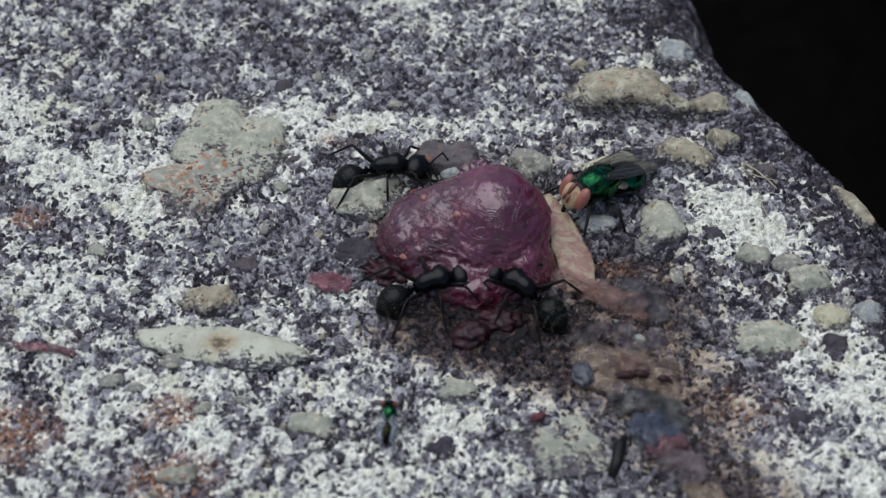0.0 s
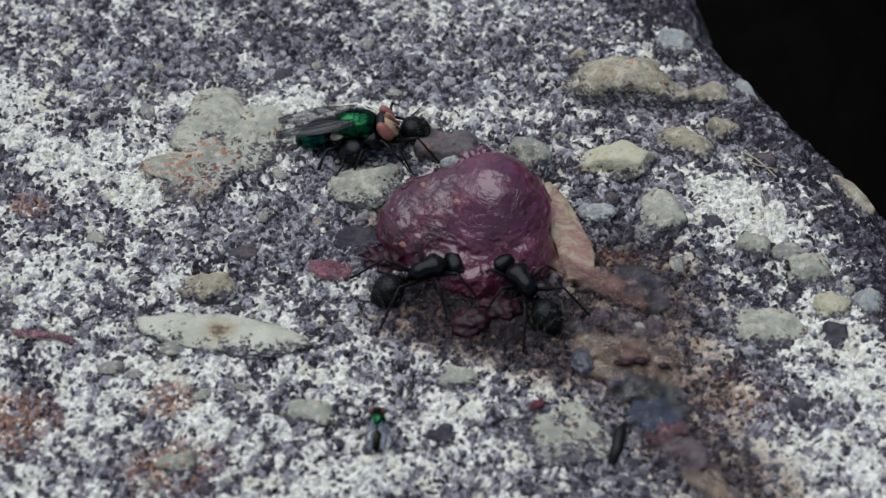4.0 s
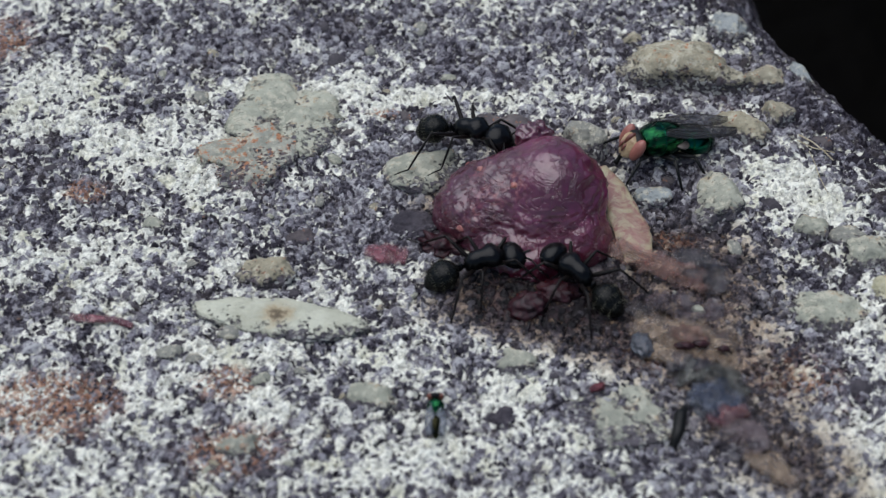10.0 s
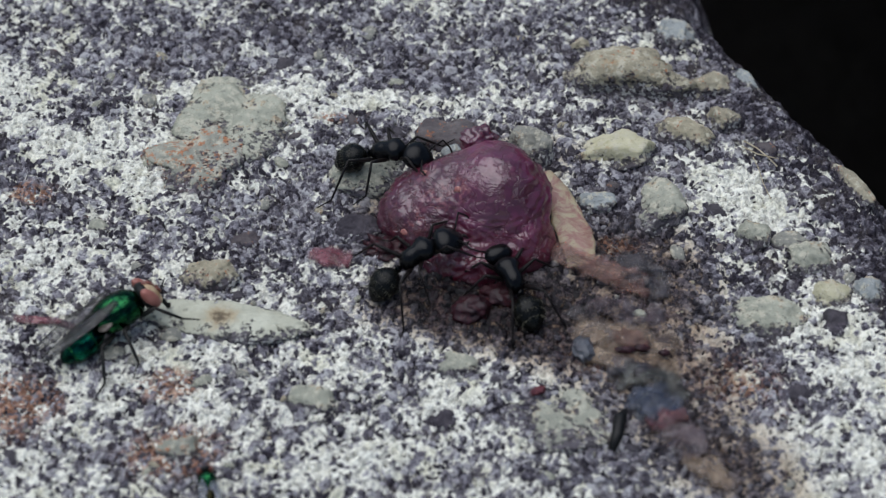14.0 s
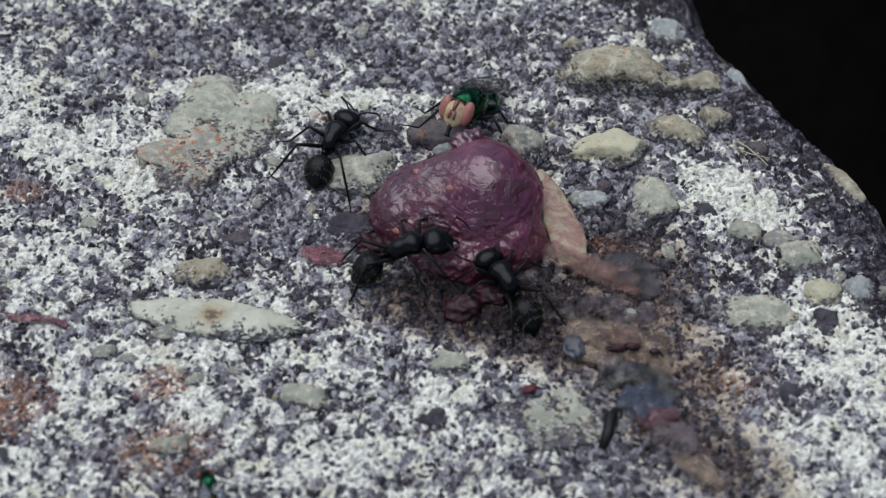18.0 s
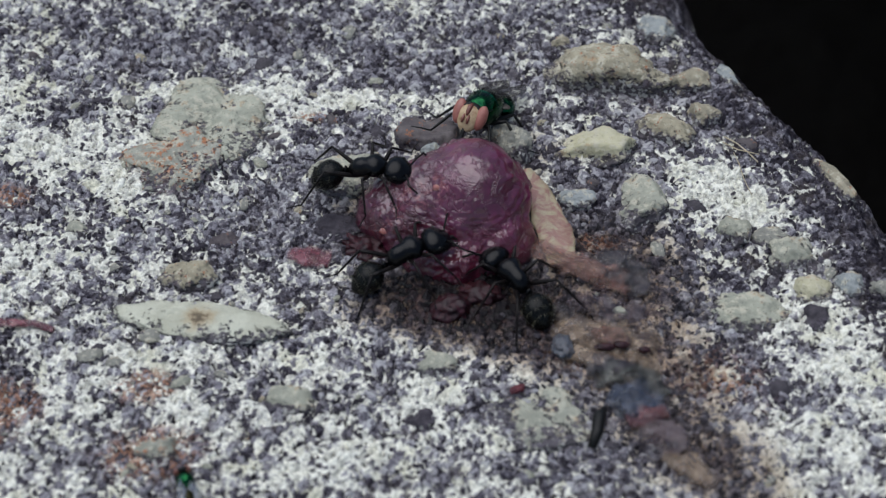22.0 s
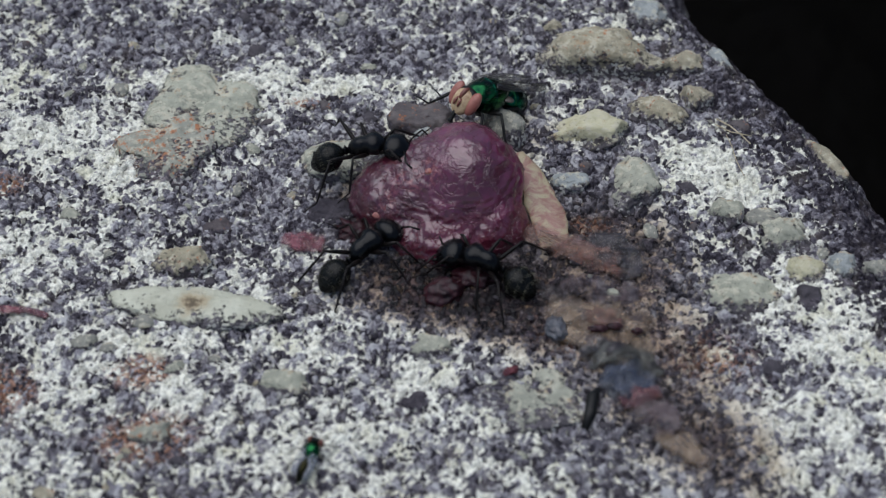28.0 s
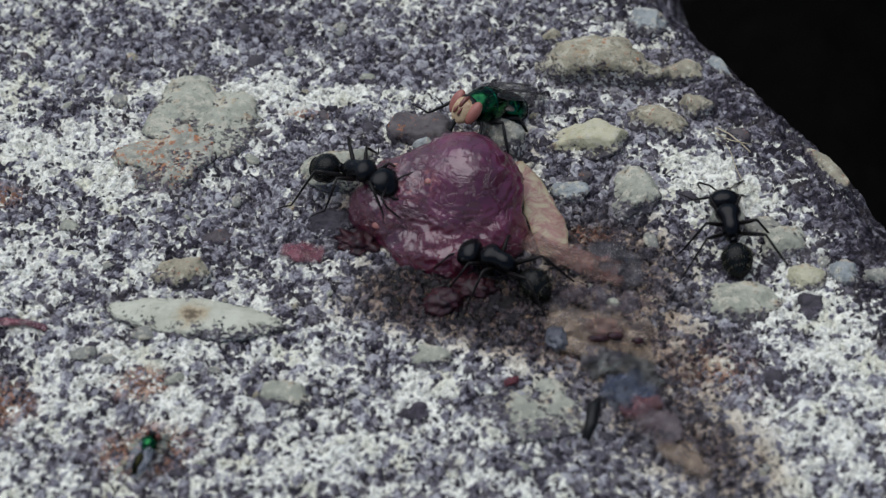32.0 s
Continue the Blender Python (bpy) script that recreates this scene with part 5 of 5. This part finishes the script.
ANT_ROVING = [
    (0, -4.6, 8.5, 0, 5.5, 3.2, 21, -21), (0.3, -4.5, 8.6, 0, 13.4, 3.2, 13.5, -13.5), (0.6, -4, 9.8, 0, 28.2, 3.3, 5.9, -5.9),
    (0.8, -4.5, 9.9, 0, 38.8, 3.8, 10.7, -10.7), (1, -5.9, 12.3, 0, 68, 3.9, -3, 3), (1.2, -1.8, 15.8, 0, 25.7, 2.8, 14.1, -14.1),
    (1.4, 9.6, 11.1, 0, -28.7, 3, -3.2, 3.2), (1.5, 8.2, 11.7, 0, -84.3, 3.9, 3.7, -3.7), (1.6, 7.2, 12.7, 0, -124, 4.7, 2.4, -2.4),
    (1.8, 0.5, 11.1, 0, -146.5, 3, 4.6, -4.6), (2, 0.6, 11.4, 0, -144.4, 3.8, 4.8, -4.8), (2.3, 1.5, 10.9, 0, -128.1, 4, -0.1, 0.1),
    (3, 2.4, 11, 0, -128, 3.9, 3.4, -3.4), (3.5, 2.7, 10.7, 0, -147.8, 3.3, 4.3, -4.3), (4.2, -9.7, 9.8, 0, -152, 2.7, 2.5, -2.5),
    (4.6, -14, 4.5, 0, -108.8, 2.9, -1.8, 1.8), (4.9, -15.6, 1.3, 0, -93.7, 4.3, -19.2, 19.2), (5.05, -14.5, 0.7, 0, -40.8, 5.3, 4.6, -4.6),
    (5.2, -13.6, 2.1, 0, -3.3, 3.7, -3.4, 3.4), (5.5, -10.5, 7.5, 0, 22.2, 2.4, 4.2, -4.2), (5.8, -1.4, 14, 0, 19.2, 2.8, 2.2, -2.2),
    (6, 3.6, 10.8, 0, -12.6, 3.7, 7.9, -7.9), (6.2, 12.8, 3.2, 0, -20.5, 3, -1.8, 1.8), (6.3, 12.5, 6.5, 0, 60.3, 4.2, -1.6, 1.6),
    (6.4, 11.5, 6.8, 0, 101.3, 4.5, -2.3, 2.3), (6.5, 9.2, 8.9, 0, 132.8, 2.5, -5.4, 5.4), (6.6, 5.3, 13.5, 0, 135.7, 2.6, -3.4, 3.4),
    (6.8, -0.8, 10.9, 0, 187.4, 2.5, -14.5, 14.5), (7, -12.1, 3.2, 0, 204.3, 2.5, -4.2, 4.2), (7.1, -16.2, 3.3, 0, 115.9, 3.5, 11.9, -11.9),
    (7.2, -13.2, 5.8, 0, 47.9, 2.6, -4.9, 4.9), (7.3, -5.9, 12, 0, 32.6, 2.5, 1.5, -1.5), (7.4, 1.5, 15.2, 0, 23.8, 2.6, 4.8, -4.8),
    (7.5, -0.8, 12.1, 0, 7.7, 3.1, 4.8, -4.8), (7.6, -1.7, 10.3, 0.5, -8.4, 10.5, 27.7, -27.7), (8, -0.7, 9.1, 0.9, -22.1, 10.1, 10.5, -10.5),
    (8.5, -2.7, 9.4, 0.9, -11.3, 10.3, 5.6, -5.6), (9, -3.4, 8.6, 0.9, -27.1, 11.9, 9.7, -9.7), (9.5, -3.5, 8.5, 0.9, -23.3, 11.6, 4.6, -4.6),
    (10, -2.1, 8.5, 0.9, -23.5, 9.6, 9.5, -9.5), (10.2, 1.4, 12.3, 0, 12.4, 2.6, 12.8, -12.8), (10.23, 4.2, 13.1, 0, -19, 3.3, 3.1, -3.1),
    (10.27, 6.5, 12.4, 0, -62.2, 4.1, 3.4, -3.4), (10.3, 6.8, 12.3, 0, -122.4, 3.9, 11.4, -11.4), (10.4, 1.6, 11.8, 0, -128.9, 4.4, 2.1, -2.1),
    (10.43, -2.6, 8.2, 0, -102.6, 3.9, -5.9, 5.9), (10.47, -5.7, 5.1, 0, -36.1, 5.2, -2.8, 2.8), (10.5, -8.8, 4.2, 0, 35.2, 2.4, 1.7, -1.7),
    (10.6, -5.9, -6.2, 0, -15.5, 3.3, -8.1, 8.1), (10.7, -9, -3.4, 0, 17.5, 4.1, -3.6, 3.6), (10.8, -11.4, -1.6, 0, 30.8, 2.9, -2.3, 2.3),
    (10.9, -10.5, 2.9, 0, 57.8, 2.5, 2.6, -2.6), (11, -6.7, 8.3, 0, 55.7, 2.3, 8.1, -8.1), (11.1, -0.2, 12.1, 0, 24.8, 2.6, 11.9, -11.9),
    (11.2, 0.3, 13.7, 0, 42.2, 2.6, 13.1, -13.1), (11.3, 12, 16, 0, 24.5, 2.7, -3.3, 3.3), (11.37, 19.2, 10.2, 0, -46.5, 3.4, 2.9, -2.9),
    (11.4, 21.7, 5.5, 0, -45.2, 3.4, 2.6, -2.6), (11.43, 20, 1.7, 0, -105.2, 3.4, 4.5, -4.5), (11.47, 15.9, -1.8, 0, -136.8, 3.6, 7, -7),
    (11.5, 11.5, -3.3, 0, -158.9, 3.4, 2.5, -2.5), (11.6, 12.4, -2.4, 0, -197.5, 2.7, -2.3, 2.3), (11.7, 13.7, 1.4, 0, -228.9, 2.6, 1.4, -1.4),
    (11.8, 14, 6.9, 0, -243.4, 3.5, 2.4, -2.4), (12, 0.2, 16.9, 0, -187.1, 2.7, -13.2, 13.2), (12.2, -31.3, 15.2, 0, -180.1, 2.3, -0.2, 0.2),
    (12.3, -33.1, 8.8, 0, -99, 2.7, -8.9, 8.9), (12.4, -24.5, 3.8, 0, -22.8, 2.7, -4.6, 4.6), (12.5, -10.4, 3.7, 0, 0.3, 2.8, 6.1, -6.1),
    (12.8, -10.5, 2.8, 0, 3.4, 3.4, 13.8, -13.8), (13, -9.6, 4.7, 0, 30.2, 2.6, 4, -4), (13.4, -6.7, 6.5, 0, 29.6, 2.8, 3, -3),
    (14, -4.1, 5.9, 1.4, -17.3, 17, 11.8, -11.8), (14.5, -4.5, 5.5, 1.4, -3.1, 17.4, 17.7, -17.7), (16.5, -8.8, 8.8, 0, 71.4, 2.7, 11.5, -11.5),
    (17, -8.7, 9, 0, 70.3, 2.7, 9.4, -9.4), (18, -8.6, 9, 0, 66.6, 2.9, 9.5, -9.5), (19, -9.1, 7.7, 0, 74.8, 3.3, 6.7, -6.7),
    (19.5, -8.2, 7.2, 0, 64.1, 3.3, 4.1, -4.1), (20, -10.3, 7.2, 0, 20, 3.8, 4.3, -4.3), (20.3, -14.4, 4, 0, 19.4, 2.8, 4.5, -4.5),
    (20.6, -9, 4.3, 0, 21.4, 3.2, 4.4, -4.4), (21, -7.8, 4.8, 0, 4.7, 3, 7.7, -7.7), (21.5, -5.7, 4.5, 0.9, -4.5, 9.1, 10.3, -10.3),
    (22, -4.1, 3.4, 2, -10.8, 12.5, 7.8, -7.8), (23, -4, 3.2, 2, 1.3, 13.8, 3.6, -3.6), (24, -3.9, 3.2, 2, -5.4, 13.5, 10.1, -10.1),
    (25, -3.9, 3.1, 2, -5.3, 13.4, 10.7, -10.7), (25.5, -3.7, 3.2, 2, -8.2, 13.8, 12.5, -12.5), (27.5, -3.4, 4.1, 2, -8.1, 14.4, 13.4, -13.4),
    (28, -3.5, 4.1, 2, -8, 14.8, 13.7, -13.7), (29, -3.4, 3.3, 2, -9.5, 13.6, 8.9, -8.9), (30, -3.8, 3.1, 2, -6.4, 14.3, 8.3, -8.3),
    (31, -3.8, 4.7, 2, 1.7, 14.2, 16.5, -16.5), (32, -4.2, 2.7, 1.6, -34.2, 12.7, 9.1, -9.1),
]
FLY_BIG = [
    (0, 12.1, 5.7, 0, -142.6, 15, 0), (0.3, 11.4, 5.9, 0, -180.8, 15, 0), (0.6, 10.9, 5.5, 0, -215.1, 15, 0), (0.8, 8.7, 8.5, 0, -220.6, 15, 0),
    (1, 6.6, 10.4, 0, -216.7, 15, 0), (1.2, 7.2, 9.6, 0.2, -210.9, 15, 0), (1.4, -3.1, 4.7, 2.7, -216, 15, 0), (1.6, -9.2, 1.2, 0.7, -230.1, 15, 0),
    (1.8, -13.3, 1.9, 0, -272.3, 15, 0), (2, -14.3, 8, 0, -316.3, 15, 0), (2.3, -13.5, 8.7, 0, -321.4, 15, 0), (2.6, -11.4, 9.5, 0, -348.2, 15, 0),
    (3, -10.9, 10.2, 0, -353.7, 15, 0), (3.5, -7, 11.2, 0, -362.5, 15, 0), (4, -6.7, 11.3, 0, -365.6, 15, 0), (4.6, 2.9, 11.5, 7.7, -408.6, 15, 0),
    (5, 12.8, 4.7, 6.7, -464.8, 15, 0), (5.3, 16.4, -0.8, 1.7, -491.8, 15, 0), (5.5, 17.8, -2.3, 0, -551.2, 15, 0), (6, 19.4, 0.6, 0, -572.6, 15, 0),
    (6.1, 19.4, 3.3, 4.7, -570.9, 15, 0), (6.2, 20.6, 14.2, 1.7, -561.4, 15, 0), (6.3, 9.7, 20, 1.7, -542.8, 15, 0), (6.4, 0.8, 21.4, 0.7, -534, 15, 0),
    (6.5, -4.1, 21.5, 0, -521.3, 15, 0), (7, -7.9, 20.9, 0, -514.4, 15, 0), (7.2, -7.1, 19.4, 0.7, -474.2, 15, 0), (7.3, 2.9, 18.2, 2.7, -438.6, 15, 0),
    (7.4, 16.5, 20.9, 0.7, -422.5, 15, 0), (7.6, 21.6, 17.9, 0.7, -425.2, 30, 0), (7.8, 21.4, 16.4, 0.7, -447.6, 30, 0), (8, 20.8, 15.4, 0.7, -460, 30, 0),
    (8.3, 18.3, 14.2, 0.7, -477.2, 30, 0), (9, 17.3, 11.6, 0.7, -486.2, 30, 0), (9.5, 14.7, 11.3, 0.7, -480.5, 30, 0), (10, 12.6, 7.7, 0, -517.8, 15, 0),
    (10.2, 15.2, 6, 0, -497.8, 15, 0), (10.27, 13.2, 1.1, 2.7, -508.2, 15, 0), (10.3, 8.7, -4, 3.7, -541.7, 15, 0), (10.4, -16.3, -8.7, 1.7, -550.6, 15, 0),
    (10.43, -25.1, -11.9, 1.7, -579.1, 15, 0), (10.47, -33.6, -15.3, 0.7, -635.8, 15, 0), (10.5, -38.5, -16.5, 0, -694.6, 15, 0), (10.8, -38.5, -17.2, 0, -694.1, 15, 0),
    (11, -37.5, -19.1, 0, -694.1, 15, 0), (11.2, -35.6, -17.9, 0, -687.3, 15, 0), (11.4, -26.6, -12.6, 0.3, -682.8, 15, -20), (12, -23.6, -11.2, 0.3, -691.3, 15, -20),
    (13, -24, -10.6, 0.3, -685.1, 15, -20), (14, -24, -10.7, 0.3, -685.4, 15, -20), (14.5, -23.9, -10.8, 0.3, -685.4, 15, -20), (15, -22.8, -9.7, 0, -686.1, 15, 0),
    (15.4, -17.2, -6.2, 7.7, -689.7, 15, 0), (15.9, -11.8, 5, 5.7, -705.6, 15, 0), (16.3, -6.7, 16, 0.7, -715.5, 15, 0), (16.5, -6.1, 17.3, 0, -722.1, 15, 0),
    (16.7, -1.3, 17.8, 0, -762.6, 15, 0), (16.9, 3.6, 14.3, 0.7, -782.6, 30, 0), (17, 4, 14, 0.7, -809.5, 30, 0), (17.3, 3.4, 13.6, 0.7, -821, 30, 0),
    (17.5, 3.7, 12.2, 0.7, -824.5, 30, 0), (18, 2.1, 11, 0.7, -836.9, 30, 0), (18.5, 3, 10.3, 1, -838.3, 30, 0), (19, 4.2, 10.4, 1, -838.6, 30, 0),
    (20, 4.3, 10.1, 1, -838.6, 30, 0), (21, 4.6, 10.4, 1, -838.7, 30, 0), (22, 4.3, 10.1, 1, -838.6, 30, 0), (23, 4.7, 10, 1, -857.8, 30, 0),
    (24, 4.6, 9.8, 1, -857.9, 30, 0), (25, 4.5, 9.4, 1, -857.9, 30, 0), (25.5, 4.6, 9.5, 1, -858, 30, 0), (27.5, 4.9, 9.8, 1, -857.9, 30, 0),
    (28, 4.8, 9.9, 1, -857.9, 30, 0), (29, 4.9, 10, 1, -858, 30, 0), (30, 4.9, 10, 1, -858.1, 30, 0), (31, 4.5, 10.4, 1, -858.1, 30, 0),
    (32, 4.9, 10, 1, -858.2, 30, 0),
]
FLY_SMALL = [
    (0, -4.2, -16.3, 0, 86, 8, 0), (1, -4.5, -16.3, 0, 86, 8, 0), (2.2, -5, -17.8, 0, 87, 8, 0), (3.5, -5, -18.2, 0, 88.9, 8, 0),
    (5.5, -4.8, -18, 0, 89.8, 8, 0), (6, -5, -18.1, 0, 89.7, 8, 0), (9, -5.1, -18.3, 0, 89, 8, 0), (10, -5.1, -18.4, 0, 90.4, 8, 0),
    (10.6, -5.1, -19.5, 0, 93.7, 8, 0), (11, -7.5, -24.1, 0, 97.2, 8, 0), (11.4, -7.4, -25.8, 0, 113, 8, 0), (11.8, -14.9, -26.4, 0, 130.3, 8, 0),
    (12, -17, -24.8, 0, 128.6, 8, 0), (12.3, -17.1, -24.4, 0, 113.4, 8, 0), (13, -17.2, -24.6, 0, 110.8, 8, 0), (14, -17.1, -24.8, 0, 103.7, 8, 0),
    (14.5, -17, -24.8, 0, 103.7, 8, 0), (16.5, -16.7, -25, 0, 106, 8, 0), (18, -16.4, -25.3, 0, 109.4, 8, 0), (19, -17.3, -24.5, 0, 99.2, 8, 0),
    (20, -17.1, -24.4, 0, 108.2, 8, 0), (23, -17.1, -24.9, 0, 103.3, 8, 0), (24, -17, -25.1, 0, 98.5, 8, 0), (25, -15.3, -27.1, 0, 107.5, 8, 0),
    (25.5, -8.8, -25.4, 0, 66.7, 8, 0), (27.5, -7.6, -23.6, 0, 67.1, 8, 0), (28, -7.6, -23.7, 0, 67.1, 8, 0), (30, -7.6, -23.7, 0, 64.1, 8, 0),
    (30.6, -12.8, -23.4, 0, 49.3, 8, 0), (31, -19.9, -23.2, 0, 62.8, 8, 0), (31.3, -20, -22.9, 0, 62.9, 8, 0), (32, -19.5, -21.8, 0, 64.9, 8, 0),
]


def stride(legs, rows, swing, pace):
    """Swings the legs as the thing covers ground: tripods in turn, a swing for each pace in millimetres."""
    keys, way = [(rows[0][0], 0.0)], 0.0
    for a, b in zip(rows, rows[1:]):
        gone = math.hypot(b[1] - a[1], b[2] - a[2]) + 0.03 * abs(b[4] - a[4])
        steps = max(1, min(int(gone / (pace * 0.5)), int((b[0] - a[0]) / 0.067)))
        for k in range(1, steps + 1):
            keys.append((a[0] + (b[0] - a[0]) * k / steps, way + gone * k / steps))
        way += gone
    for n, ob in enumerate(legs):
        side = 1 if n < 3 else -1
        phase = 0.0 if (n + (n > 2)) % 2 == 0 else math.pi
        at = ob.location.copy()
        turn = [(t, side * swing * math.sin(w * 2 * math.pi / (pace * 2.3) + phase)) for t, w in keys]
        walk(ob, [(t, Matrix.Translation(at) @ pose(0, 0, 0, 0, 0, a)) for t, a in turn])


KNOB_LIFT = [(0, -1.2), (5, -0.9), (7.3, 0), (17.6, 0), (18.7, -1.8), (32, -1.8)]


def motions():
    at = KNOB.location.copy()
    walk(KNOB, [(t, Matrix.Translation(at) @ pose(0, 0, up * MM, -8 * up, 0, 0)) for t, up in KNOB_LIFT])
    for (root, gaster, head, legs), rows in zip(ANTS, (ANT_FRONT, ANT_SIDE, ANT_ROVING)):
        lifts = [0.6 if row[3] > 0.3 else -ANT_LOW for row in rows]
        walk(root, [(t, pose(x * MM, (y - 0.88 * lift) * MM, (z + lift) * MM, 0, -up, turn)) for (t, x, y, z, turn, up, g, h), lift in zip(rows, lifts)])
        at = gaster.location.copy()
        walk(gaster, [(t, Matrix.Translation(at) @ pose(0, 0, 0, 0, -6, g)) for t, x, y, z, turn, up, g, h in rows])
        at = head.location.copy()
        walk(head, [(t, Matrix.Translation(at) @ pose(0, 0, 0, 0, 22, h)) for t, x, y, z, turn, up, g, h in rows])
        stride(legs, rows, 16, 3.0)
    for (root, legs), rows, pace in ((BIG_FLY, FLY_BIG, 4.0), (SMALL_FLY, FLY_SMALL, 2.0)):
        walk(root, [(t, pose(x * MM, y * MM, z * MM, lean, -up, turn)) for t, x, y, z, turn, up, lean in rows])
        stride(legs, rows, 10, pace)


motions()
